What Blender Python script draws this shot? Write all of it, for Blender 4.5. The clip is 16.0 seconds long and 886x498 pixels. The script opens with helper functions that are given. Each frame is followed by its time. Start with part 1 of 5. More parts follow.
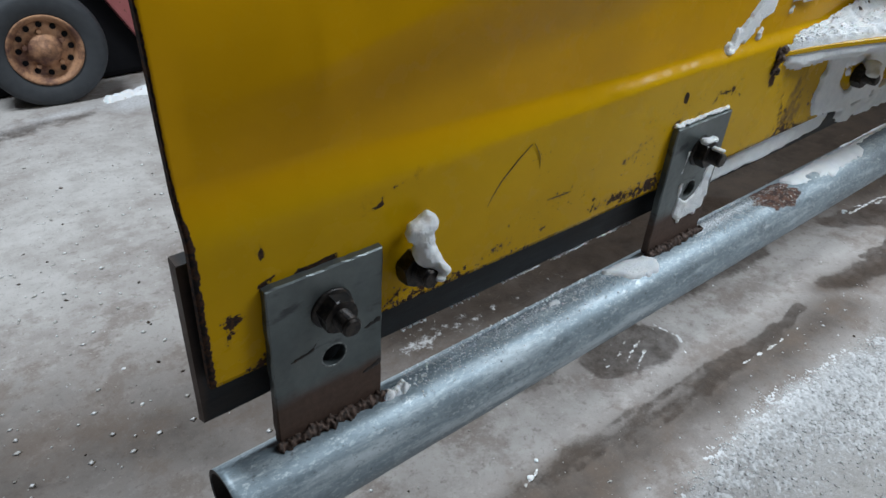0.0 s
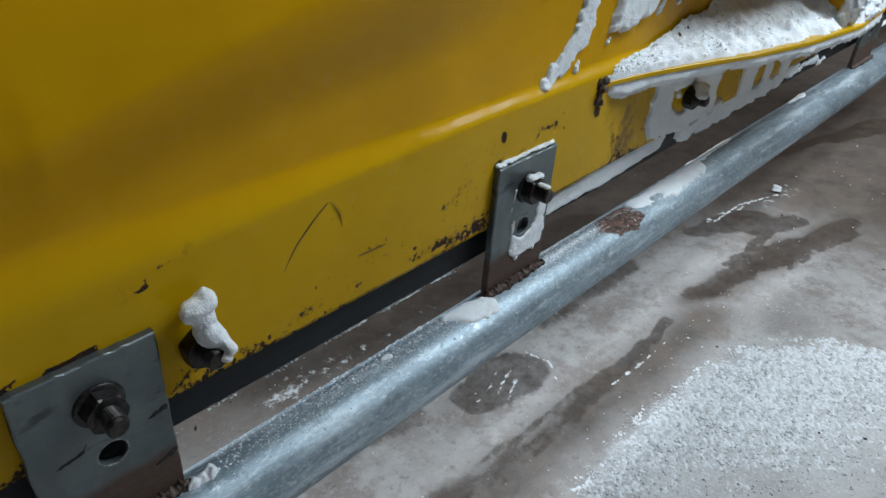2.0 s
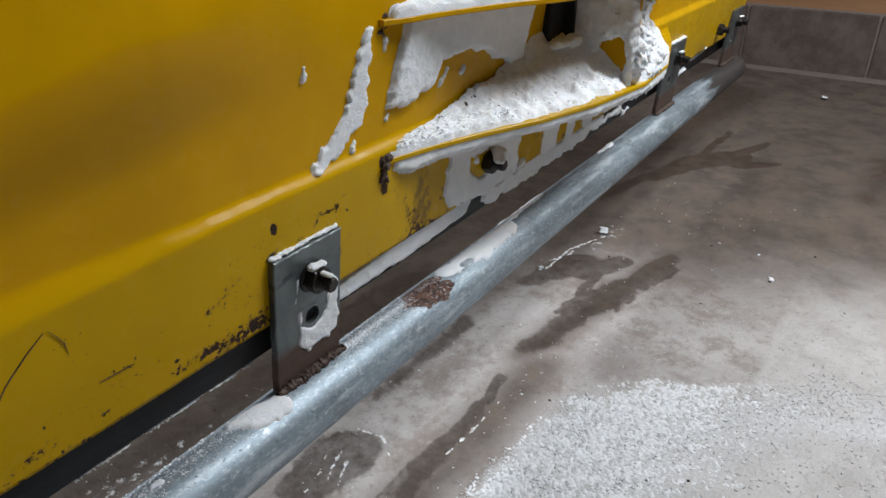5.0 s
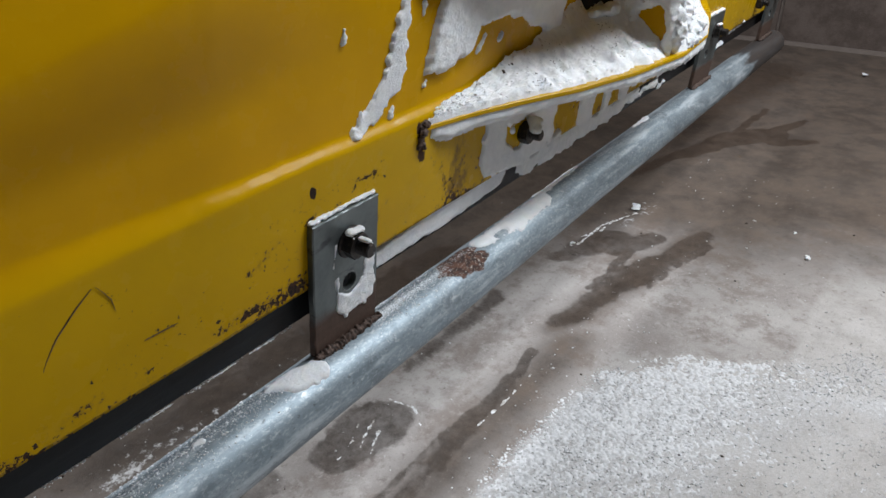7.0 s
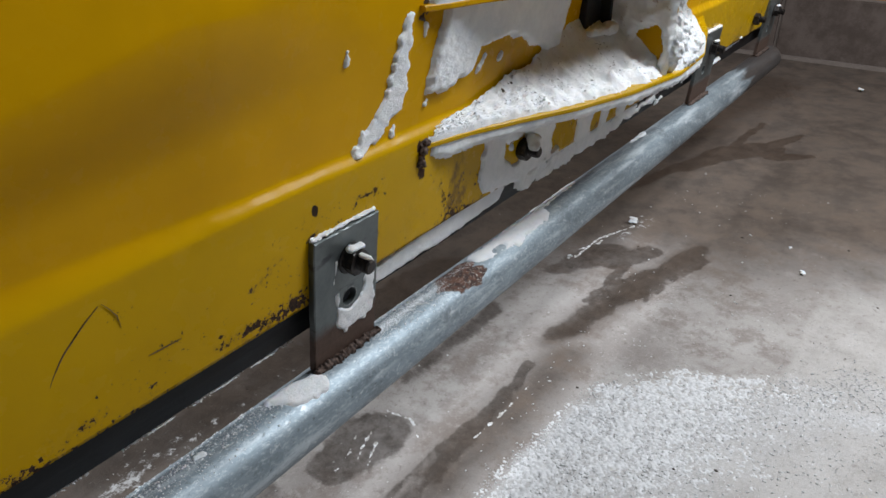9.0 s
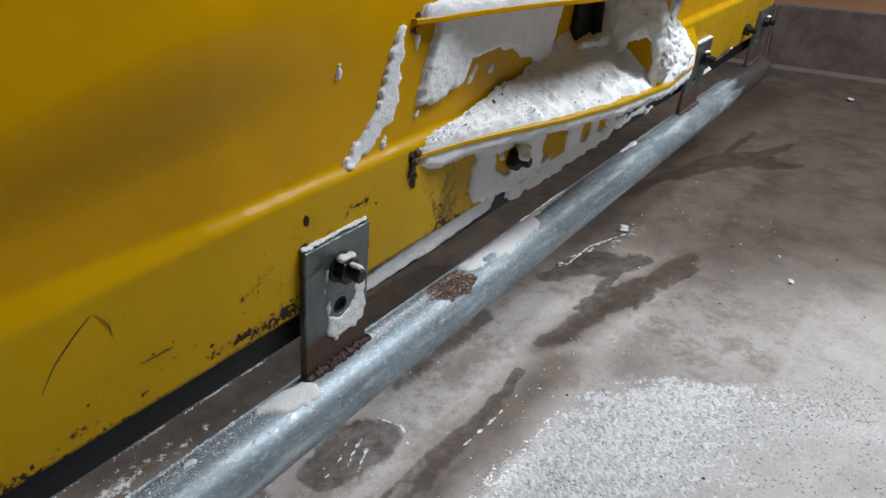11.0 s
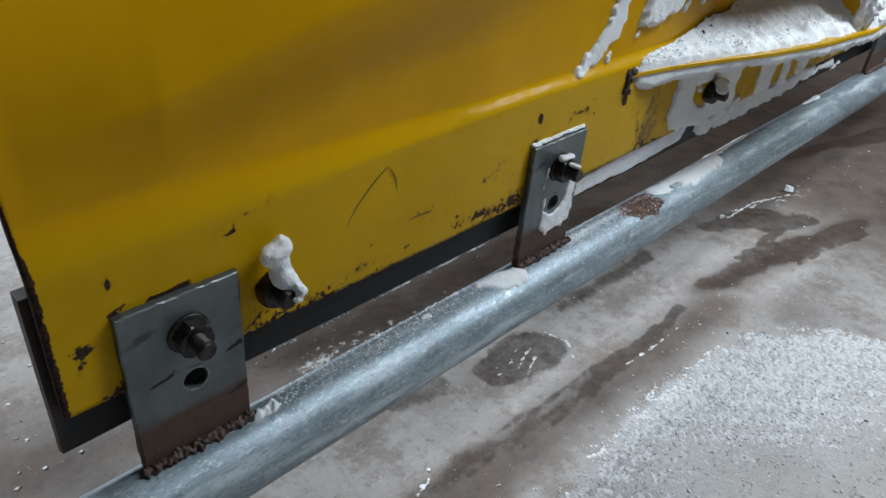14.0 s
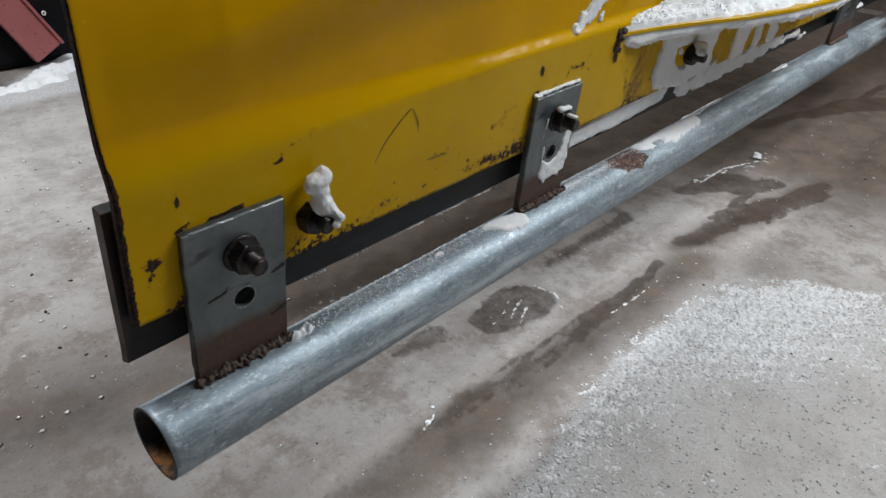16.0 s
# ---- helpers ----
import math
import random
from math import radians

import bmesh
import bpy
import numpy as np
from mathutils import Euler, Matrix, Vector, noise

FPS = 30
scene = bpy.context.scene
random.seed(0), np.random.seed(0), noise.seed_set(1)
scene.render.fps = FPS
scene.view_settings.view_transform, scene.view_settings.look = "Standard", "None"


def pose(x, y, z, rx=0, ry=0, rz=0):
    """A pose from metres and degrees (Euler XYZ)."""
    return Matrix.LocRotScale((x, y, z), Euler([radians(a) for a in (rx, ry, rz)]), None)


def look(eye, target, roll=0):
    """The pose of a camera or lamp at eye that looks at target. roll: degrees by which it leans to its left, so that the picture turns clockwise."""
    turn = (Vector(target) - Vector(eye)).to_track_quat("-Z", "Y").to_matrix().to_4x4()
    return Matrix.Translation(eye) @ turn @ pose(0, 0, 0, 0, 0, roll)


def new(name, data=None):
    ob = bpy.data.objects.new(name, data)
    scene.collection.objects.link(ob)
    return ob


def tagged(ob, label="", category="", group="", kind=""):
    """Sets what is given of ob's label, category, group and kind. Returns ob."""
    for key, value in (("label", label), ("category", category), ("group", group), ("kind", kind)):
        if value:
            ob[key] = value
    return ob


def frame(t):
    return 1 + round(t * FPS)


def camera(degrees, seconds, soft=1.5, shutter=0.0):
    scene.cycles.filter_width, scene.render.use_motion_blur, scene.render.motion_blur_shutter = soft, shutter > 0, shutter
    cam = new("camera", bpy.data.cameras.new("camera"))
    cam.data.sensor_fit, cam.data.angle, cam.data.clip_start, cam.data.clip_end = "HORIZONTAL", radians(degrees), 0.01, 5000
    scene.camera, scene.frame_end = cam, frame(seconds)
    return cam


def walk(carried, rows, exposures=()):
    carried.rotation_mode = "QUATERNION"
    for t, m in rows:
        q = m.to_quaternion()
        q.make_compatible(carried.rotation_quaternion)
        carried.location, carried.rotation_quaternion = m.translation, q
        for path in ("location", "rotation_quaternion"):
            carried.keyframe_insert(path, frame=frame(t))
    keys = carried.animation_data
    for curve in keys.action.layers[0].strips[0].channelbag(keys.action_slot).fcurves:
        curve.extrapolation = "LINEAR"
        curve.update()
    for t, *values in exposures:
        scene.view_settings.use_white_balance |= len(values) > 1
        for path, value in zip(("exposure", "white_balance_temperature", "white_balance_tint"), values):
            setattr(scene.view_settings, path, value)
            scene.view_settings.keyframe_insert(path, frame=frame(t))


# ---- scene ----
cam = camera(63.0, 16.0)
PATH = [
    (0, (-0.163, -0.4, 0.775), (0.914, 0.929, -0.262), 0.2),
    (0.5, (-0.173, -0.399, 0.781), (0.898, 0.931, -0.26), -0.0),
    (1, (-0.16, -0.399, 0.772), (0.922, 0.922, -0.269), -0.4),
    (1.5, (-0.131, -0.408, 0.775), (1.008, 0.874, -0.255), -0.5),
    (2, (-0.056, -0.429, 0.791), (1.197, 0.765, -0.212), -0.2),
    (2.5, (0.013, -0.445, 0.798), (1.387, 0.643, -0.166), -0.0),
    (3, (0.058, -0.468, 0.804), (1.518, 0.526, -0.133), -0.1),
    (3.2, (0.064, -0.48, 0.809), (1.551, 0.489, -0.114), -0.4),
    (5.3, (0.046, -0.465, 0.815), (1.549, 0.498, -0.087), 0.5),
    (5.5, (0.042, -0.465, 0.814), (1.533, 0.508, -0.095), 0.4),
    (6, (0.039, -0.463, 0.802), (1.508, 0.525, -0.13), 0.0),
    (6.5, (0.045, -0.458, 0.798), (1.495, 0.541, -0.149), -0.3),
    (7, (0.041, -0.457, 0.8), (1.487, 0.547, -0.15), -0.1),
    (7.5, (0.038, -0.463, 0.809), (1.488, 0.543, -0.133), 0.2),
    (8, (0.035, -0.459, 0.81), (1.488, 0.546, -0.127), 0.3),
    (8.5, (0.034, -0.462, 0.812), (1.489, 0.543, -0.123), 0.4),
    (9, (0.035, -0.46, 0.815), (1.492, 0.545, -0.117), 0.5),
    (11.5, (0.032, -0.467, 0.825), (1.504, 0.527, -0.094), 1.2),
    (12, (0.025, -0.463, 0.817), (1.486, 0.543, -0.107), 1.4),
    (12.5, (-0.01, -0.452, 0.812), (1.405, 0.602, -0.129), 1.5),
    (13, (-0.051, -0.47, 0.819), (1.297, 0.653, -0.141), 1.3),
    (13.5, (-0.076, -0.477, 0.834), (1.201, 0.709, -0.149), 0.9),
    (14, (-0.134, -0.458, 0.795), (1.104, 0.752, -0.206), 1.3),
    (14.5, (-0.186, -0.451, 0.78), (1.056, 0.745, -0.233), 1.6),
    (15, (-0.216, -0.465, 0.788), (1.042, 0.708, -0.232), 1.9),
    (15.5, (-0.233, -0.478, 0.784), (1.041, 0.671, -0.244), 2.2),
    (16, (-0.23, -0.481, 0.784), (1.055, 0.65, -0.25), 2.3),
]
walk(cam, [(t, look(eye, target, roll)) for t, eye, target, roll in PATH],
     exposures=[(0, 0, 6050, 7), (1, 0, 6000, 6), (2, 0, 5850, 4), (3.2, 0, 6250, 9.5), (5.3, 0, 6420, 11), (12, 0, 6420, 10.5), (14, 0, 6050, 7), (15, 0, 6150, 8), (16, 0, 6500, 10)])

import itertools

# ---- light: a closed workshop with ceiling lamps ----
world = bpy.data.worlds.new("world")
scene.world = world
world.use_nodes = True
world.node_tree.nodes["Background"].inputs[0].default_value = (0.55, 0.62, 0.72, 1)
world.node_tree.nodes["Background"].inputs[1].default_value = 0.02

LAMPS = [(2.10, -1.12, 2.0, 1.2, 0.28, 35.0), (1.50, -0.85, 2.35, 1.2, 0.28, 36.0), (-0.45, 1.35, 2.9, 1.2, 0.35, 88.0)]
for lx, ly, lz, lw, ll, power in LAMPS:
    ld = bpy.data.lights.new("tube_light", "AREA")
    ld.shape, ld.size, ld.size_y, ld.energy = "RECTANGLE", lw, ll, power
    ld.color = (0.93, 0.97, 1.0)
    lo = new("tube_light", ld)
    lo.matrix_world = pose(lx, ly, lz - 0.06)


# ---- materials ----
def mat(name, colour, rough=0.6, metal=0.0):
    m = bpy.data.materials.new(name)
    m.use_nodes = True
    b = m.node_tree.nodes["Principled BSDF"]
    b.inputs["Base Color"].default_value = (*colour, 1)
    b.inputs["Roughness"].default_value = rough
    b.inputs["Metallic"].default_value = metal
    return m


class Net:
    """Short hand for building a material's nodes."""

    def __init__(self, m):
        self.t = m.node_tree
        self.b = self.t.nodes["Principled BSDF"]
        self.co = self.t.nodes.new("ShaderNodeTexCoord").outputs["Object"]

    def link(self, a, b):
        self.t.links.new(a, b)

    def put(self, sock, v):
        if isinstance(v, bpy.types.NodeSocket):
            self.link(v, sock)
        elif isinstance(v, tuple) and len(v) == 3 and sock.type == "RGBA":
            sock.default_value = (*v, 1)
        else:
            sock.default_value = v

    def noise(self, scale, detail=6, rough=0.6, stretch=None, shift=0.0):
        n = self.t.nodes.new("ShaderNodeTexNoise")
        n.inputs["Scale"].default_value, n.inputs["Detail"].default_value, n.inputs["Roughness"].default_value = scale, detail, rough
        mp = self.t.nodes.new("ShaderNodeMapping")
        mp.inputs["Scale"].default_value = stretch or (1, 1, 1)
        mp.inputs["Location"].default_value = (shift, shift * 0.7, shift * 1.3)
        self.link(self.co, mp.inputs[0])
        self.link(mp.outputs[0], n.inputs["Vector"])
        return n.outputs[0]

    def cells(self, scale, feature="F1", out="Distance", stretch=None):
        n = self.t.nodes.new("ShaderNodeTexVoronoi")
        n.feature = feature
        n.inputs["Scale"].default_value = scale
        mp = self.t.nodes.new("ShaderNodeMapping")
        mp.inputs["Scale"].default_value = stretch or (1, 1, 1)
        self.link(self.co, mp.inputs[0])
        self.link(mp.outputs[0], n.inputs["Vector"])
        return n.outputs[out]

    def attr(self, name):
        n = self.t.nodes.new("ShaderNodeAttribute")
        n.attribute_name = name
        return n.outputs["Fac"]

    def math(self, op, a, b=0.0, c=0.0):
        n = self.t.nodes.new("ShaderNodeMath")
        n.operation = op
        for s, v in zip(n.inputs, (a, b, c)):
            self.put(s, v)
        return n.outputs[0]

    def step(self, v, lo, hi, a=0.0, b=1.0):
        n = self.t.nodes.new("ShaderNodeMapRange")
        n.interpolation_type = "SMOOTHSTEP"
        self.put(n.inputs[0], v)
        for s, w in zip(n.inputs[1:5], (lo, hi, a, b)):
            s.default_value = w
        return n.outputs[0]

    def mix(self, f, a, b):
        n = self.t.nodes.new("ShaderNodeMix")
        n.data_type = "RGBA"
        self.put(n.inputs[0], f)
        self.put(n.inputs[6], a)
        self.put(n.inputs[7], b)
        return n.outputs[2]

    def mixf(self, f, a, b):
        n = self.t.nodes.new("ShaderNodeMix")
        self.put(n.inputs[0], f)
        self.put(n.inputs[2], a)
        self.put(n.inputs[3], b)
        return n.outputs[0]

    def bump(self, h, strength, dist):
        n = self.t.nodes.new("ShaderNodeBump")
        n.inputs["Strength"].default_value, n.inputs["Distance"].default_value = strength, dist
        self.link(h, n.inputs["Height"])
        self.link(n.outputs[0], self.b.inputs["Normal"])

    def set(self, **kw):
        for k, v in kw.items():
            self.put(self.b.inputs[k.replace("_", " ")], v)


# yellow enamel with chips down to primer and rust
YELLOW = mat("yellow_enamel", (0.6, 0.32, 0.01), 0.3)
n = Net(YELLOW)
big = n.noise(5, 4)
fine = n.noise(260, 3)
mid = n.noise(70, 5, 0.7)
field = n.attr("chip")
worn = n.math("ADD", n.math("MULTIPLY", mid, 0.36), n.math("ADD", n.math("MULTIPLY", n.noise(150, 4, 0.65), 0.40), n.math("MULTIPLY", fine, 0.24)))
chip = n.step(n.math("ADD", worn, field), 0.885, 0.91)
speck = n.attr("speck")
chip = n.math("MAXIMUM", chip, n.step(n.math("ADD", n.noise(105, 3, 0.55, None, 21.0), n.math("MULTIPLY", n.math("SUBTRACT", speck, 1.0), 0.14)), 0.655, 0.68))
chip = n.math("MAXIMUM", chip, n.step(n.math("ADD", n.noise(290, 3, 0.6, None, 33.0), n.math("MULTIPLY", n.math("SUBTRACT", speck, 1.0), 0.16)), 0.665, 0.69))
rusty = n.step(n.math("ADD", n.attr("stain"), n.math("MULTIPLY", n.math("SUBTRACT", n.noise(85, 6, 0.7, (1.0, 1.0, 0.6), 17.0), 0.5), 1.5)), 0.42, 0.8)
halo = n.step(n.math("ADD", worn, field), 0.80, 0.95)
sep = n.t.nodes.new("ShaderNodeSeparateXYZ")
n.link(n.co, sep.inputs[0])
upper = n.step(n.math("ADD", sep.outputs[2], n.math("MULTIPLY", big, 0.02)), 0.545, 0.585)  # the lower strip is a greener yellow than the sheet above
paint = n.mix(upper, n.mix(n.step(big, 0.3, 0.7), (0.44, 0.262, 0.001), (0.52, 0.312, 0.001)), n.mix(n.step(big, 0.3, 0.7), (0.48, 0.253, 0.0004), (0.55, 0.291, 0.0005)))
paint = n.mix(n.math("MULTIPLY", rusty, 0.75), paint, (0.10, 0.055, 0.018))
paint = n.mix(n.math("MULTIPLY", halo, 0.5), paint, (0.26, 0.15, 0.02))
steel = n.mix(n.step(fine, 0.4, 0.6), (0.018, 0.016, 0.017), (0.06, 0.032, 0.02))
n.set(Base_Color=n.mix(chip, paint, steel), Roughness=n.mixf(chip, n.step(n.noise(25, 5), 0.3, 0.7, 0.2, 0.3), 0.8))
n.b.inputs["Specular IOR Level"].default_value = 0.085
n.bump(n.math("ADD", n.math("MULTIPLY", chip, -0.5), n.math("MULTIPLY", n.noise(120, 2), 0.08)), 0.5, 0.0015)

# black worn steel of the cutting edge
EDGE = mat("black_steel", (0.012, 0.013, 0.015), 0.42)
n = Net(EDGE)
a, b = n.noise(30, 6, 0.65, (0.25, 1, 1)), n.noise(300, 3)
sep = n.t.nodes.new("ShaderNodeSeparateXYZ")
n.link(n.co, sep.inputs[0])
rusty = n.step(n.math("ADD", sep.outputs[0], n.math("MULTIPLY", a, 0.012)), -0.036, -0.044)
n.set(Base_Color=n.mix(rusty, n.mix(n.step(a, 0.5, 0.75), (0.006, 0.0065, 0.008), (0.022, 0.017, 0.015)), (0.038, 0.022, 0.016)), Roughness=n.step(a, 0.3, 0.7, 0.45, 0.65))
n.b.inputs["Specular IOR Level"].default_value = 0.3
n.bump(b, 0.25, 0.001)

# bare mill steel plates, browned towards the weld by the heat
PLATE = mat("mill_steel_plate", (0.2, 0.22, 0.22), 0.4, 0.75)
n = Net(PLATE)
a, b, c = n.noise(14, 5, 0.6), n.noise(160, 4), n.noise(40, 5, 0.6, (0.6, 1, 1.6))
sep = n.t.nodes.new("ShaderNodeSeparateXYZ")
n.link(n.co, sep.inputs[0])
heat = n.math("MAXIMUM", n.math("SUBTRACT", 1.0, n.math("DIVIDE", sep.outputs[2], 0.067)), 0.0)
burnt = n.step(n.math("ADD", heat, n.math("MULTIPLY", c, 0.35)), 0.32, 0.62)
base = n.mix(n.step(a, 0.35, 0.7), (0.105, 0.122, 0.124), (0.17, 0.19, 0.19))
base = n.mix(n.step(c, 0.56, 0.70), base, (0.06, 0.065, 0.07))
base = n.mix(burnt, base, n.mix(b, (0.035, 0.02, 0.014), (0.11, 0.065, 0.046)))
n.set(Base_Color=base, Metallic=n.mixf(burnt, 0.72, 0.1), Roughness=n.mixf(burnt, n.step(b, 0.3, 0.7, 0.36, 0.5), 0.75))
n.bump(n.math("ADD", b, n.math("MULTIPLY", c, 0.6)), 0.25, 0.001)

# hot-dip galvanised pipe with spangle, streaks, frost and a rust patch
ZINC = mat("galvanised_steel", (0.5, 0.55, 0.58), 0.35, 0.85)
n = Net(ZINC)
sp = n.cells(70, "F1", "Color", (0.45, 1, 1))
streak = n.noise(40, 6, 0.65, (0.12, 1, 1))
gr = n.noise(420, 3)
blot = n.noise(22, 6, 0.7, (0.5, 1, 1))
rust = n.step(n.math("ADD", n.attr("rust"), n.math("MULTIPLY", n.math("SUBTRACT", n.noise(60, 6, 0.75), 0.5), 0.9)), 0.48, 0.58)
frost = n.step(n.math("ADD", n.attr("frost"), n.math("MULTIPLY", n.math("SUBTRACT", n.noise(520, 5, 0.75), 0.5), 1.6)), 0.5, 0.62)
darkening = n.step(n.math("ADD", n.attr("darkening"), n.math("MULTIPLY", n.math("SUBTRACT", blot, 0.5), 0.8)), 0.4, 0.75)
drops = n.noise(95, 5, 0.75, (0.6, 1, 1), 4.0)
zn = n.mix(n.math("MULTIPLY", sp, 0.6), (0.19, 0.24, 0.275), (0.35, 0.415, 0.46))
zn = n.mix(n.step(streak, 0.48, 0.66, 0, 0.8), zn, (0.54, 0.60, 0.64))
zn = n.mix(n.step(blot, 0.50, 0.66, 0, 0.75), zn, (0.17, 0.205, 0.23))
zn = n.mix(n.step(drops, 0.58, 0.70, 0, 0.7), zn, (0.66, 0.71, 0.74))
zn = n.mix(n.step(n.noise(150, 4, 0.7, None, 9.0), 0.60, 0.70, 0, 0.7), zn, (0.10, 0.115, 0.125))
zn = n.mix(n.step(n.noise(260, 5, 0.75, (0.5, 1, 1), 2.0), 0.5, 0.66, 0, 0.4), zn, (0.60, 0.66, 0.70))
zn = n.mix(n.step(n.noise(320, 4, 0.7, (0.6, 1, 1), 6.0), 0.54, 0.66, 0, 0.4), zn, (0.13, 0.155, 0.17))
# the darkened zones turn a near-black brown
zn = n.mix(n.math("MULTIPLY", darkening, 0.94), zn, n.mix(gr, (0.014, 0.011, 0.010), (0.05, 0.039, 0.034)))
zn = n.mix(rust, zn, n.mix(n.step(n.noise(330, 4, 0.7, None, 23.0), 0.56, 0.66), n.mix(n.step(n.noise(120, 4, 0.6, None, 29.0), 0.4, 0.6), (0.035, 0.018, 0.014), (0.11, 0.05, 0.032)), (0.50, 0.47, 0.43)))
zn = n.mix(frost, zn, (0.8, 0.84, 0.88))
met = n.math("MULTIPLY", n.math("SUBTRACT", 1.0, n.math("MAXIMUM", rust, n.math("MAXIMUM", frost, n.math("MULTIPLY", darkening, 0.8)))), 0.5)
n.set(Base_Color=zn, Metallic=met, Roughness=n.math("MAXIMUM", n.step(streak, 0.3, 0.7, 0.44, 0.60), n.math("MULTIPLY", n.math("MAXIMUM", rust, frost), 0.85)))
n.bump(n.math("ADD", n.math("ADD", n.math("MULTIPLY", gr, 0.35), n.math("MULTIPLY", blot, 0.5)), n.math("MULTIPLY", n.math("MAXIMUM", rust, frost), 0.8)), 0.35, 0.0012)

RUSTIN = mat("rusty_bore", (0.07, 0.04, 0.025), 0.85)
n = Net(RUSTIN)
sep = n.t.nodes.new("ShaderNodeSeparateXYZ")
n.link(n.co, sep.inputs[0])
low_bore = sep.outputs[2]
a = n.noise(60, 6, 0.7)
n.set(Base_Color=n.mix(n.step(a, 0.4, 0.65), (0.035, 0.030, 0.028), n.mix(n.step(low_bore, 0.272, 0.262), (0.06, 0.05, 0.045), (0.36, 0.15, 0.04))))
n.bump(a, 0.4, 0.001)

WELD = mat("burnt_weld", (0.07, 0.04, 0.03), 0.7, 0.3)
n = Net(WELD)
a = n.noise(250, 4)
n.set(Base_Color=n.mix(n.step(a, 0.35, 0.65), (0.025, 0.017, 0.014), (0.12, 0.078, 0.06)))
n.bump(a, 0.5, 0.001)

NUT = mat("dark_oiled_steel", (0.035, 0.03, 0.028), 0.4, 0.6)
n = Net(NUT)
a = n.noise(220, 4)
n.set(Base_Color=n.mix(n.step(a, 0.4, 0.65), (0.016, 0.0155, 0.016), (0.05, 0.041, 0.036)), Roughness=n.step(a, 0.3, 0.7, 0.32, 0.55))
n.bump(a, 0.25, 0.0008)

RUBBED = mat("rubbed_steel", (0.2, 0.215, 0.215), 0.45, 0.6)
n = Net(RUBBED)
a = n.noise(300, 4)
n.set(Base_Color=n.mix(n.step(a, 0.4, 0.6), (0.10, 0.11, 0.11), (0.24, 0.255, 0.255)))
n.bump(a, 0.2, 0.0006)

SNOW = mat("packed_snow", (0.82, 0.86, 0.9), 0.75)
n = Net(SNOW)
a, b, c = n.noise(55, 6, 0.65), n.noise(420, 4, 0.7), n.attr("dirt")
dirt = n.step(n.math("ADD", c, n.math("MULTIPLY", n.math("SUBTRACT", n.noise(120, 6, 0.7), 0.5), 1.3)), 0.52, 0.68)
n.set(Base_Color=n.mix(n.math("MULTIPLY", dirt, 0.8), n.mix(n.step(a, 0.3, 0.7), (0.73, 0.755, 0.78), (0.82, 0.838, 0.855)), (0.24, 0.16, 0.085)), Subsurface_Weight=0.25)
n.b.inputs["Subsurface Radius"].default_value = (0.006, 0.008, 0.01)
n.bump(n.math("ADD", n.math("MULTIPLY", a, 0.8), n.math("ADD", n.math("MULTIPLY", n.noise(170, 5, 0.7), 0.8), n.math("MULTIPLY", b, 0.7))), 0.6, 0.003)

# worn concrete floor: dry dust, wet stains, white grit
FLOOR = mat("concrete_floor", (0.3, 0.27, 0.25), 0.8)
n = Net(FLOOR)
big, mid, fine = n.noise(4, 7, 0.65), n.noise(22, 7, 0.7), n.noise(240, 4, 0.7)
mott = n.noise(11, 8, 0.72, None, 3.1)
jag = n.math("ADD", n.math("MULTIPLY", n.math("SUBTRACT", mott, 0.5), 0.6), n.math("ADD", n.math("MULTIPLY", n.math("SUBTRACT", mid, 0.5), 0.5), n.math("MULTIPLY", n.math("SUBTRACT", n.noise(95, 5, 0.75, None, 11.0), 0.5), 0.45)))
wet = n.step(n.math("ADD", n.attr("wet"), jag), 0.38, 0.60)
salt = n.step(n.math("ADD", n.attr("salt"), n.math("ADD", n.math("MULTIPLY", n.math("SUBTRACT", mid, 0.5), 0.45), n.math("MULTIPLY", n.math("SUBTRACT", n.noise(260, 3, 0.6), 0.5), 0.8))), 0.12, 0.80)
scuff = n.step(n.math("ADD", n.attr("scuff"), n.math("MULTIPLY", n.math("SUBTRACT", n.noise(34, 8, 0.8, None, 8.0), 0.5), 1.8)), 0.62, 0.8)
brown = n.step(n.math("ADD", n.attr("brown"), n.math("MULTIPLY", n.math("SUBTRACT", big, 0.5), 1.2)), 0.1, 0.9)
con = n.mix(n.step(big, 0.32, 0.68), (0.27, 0.243, 0.228), (0.46, 0.44, 0.425))
con = n.mix(n.step(mott, 0.47, 0.62, 0, 0.7), con, (0.20, 0.165, 0.145))
con = n.mix(n.step(mid, 0.52, 0.68, 0, 0.5), con, (0.50, 0.475, 0.46))
dust_pale = n.step(n.math("ADD", n.attr("dust_pale"), n.math("MULTIPLY", n.math("SUBTRACT", big, 0.5), 0.7)), 0.2, 0.9)
con = n.mix(n.math("MULTIPLY", dust_pale, 0.7), con, n.mix(n.step(mott, 0.35, 0.7), (0.535, 0.52, 0.505), (0.43, 0.412, 0.397)))
con = n.mix(n.step(n.noise(75, 6, 0.8, None, 5.0), 0.53, 0.66, 0, 0.5), con, (0.46, 0.435, 0.415))
con = n.mix(n.step(n.noise(60, 6, 0.8, None, 7.0), 0.54, 0.66, 0, 0.5), con, (0.13, 0.105, 0.09))
con = n.mix(n.step(fine, 0.60, 0.72, 0, 0.5), con, (0.56, 0.54, 0.52))
con = n.mix(n.step(n.noise(480, 2, 0.6), 0.66, 0.74, 0, 0.6), con, (0.08, 0.065, 0.055))
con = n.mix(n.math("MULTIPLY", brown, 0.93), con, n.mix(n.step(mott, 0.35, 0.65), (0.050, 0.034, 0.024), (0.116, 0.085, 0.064)))
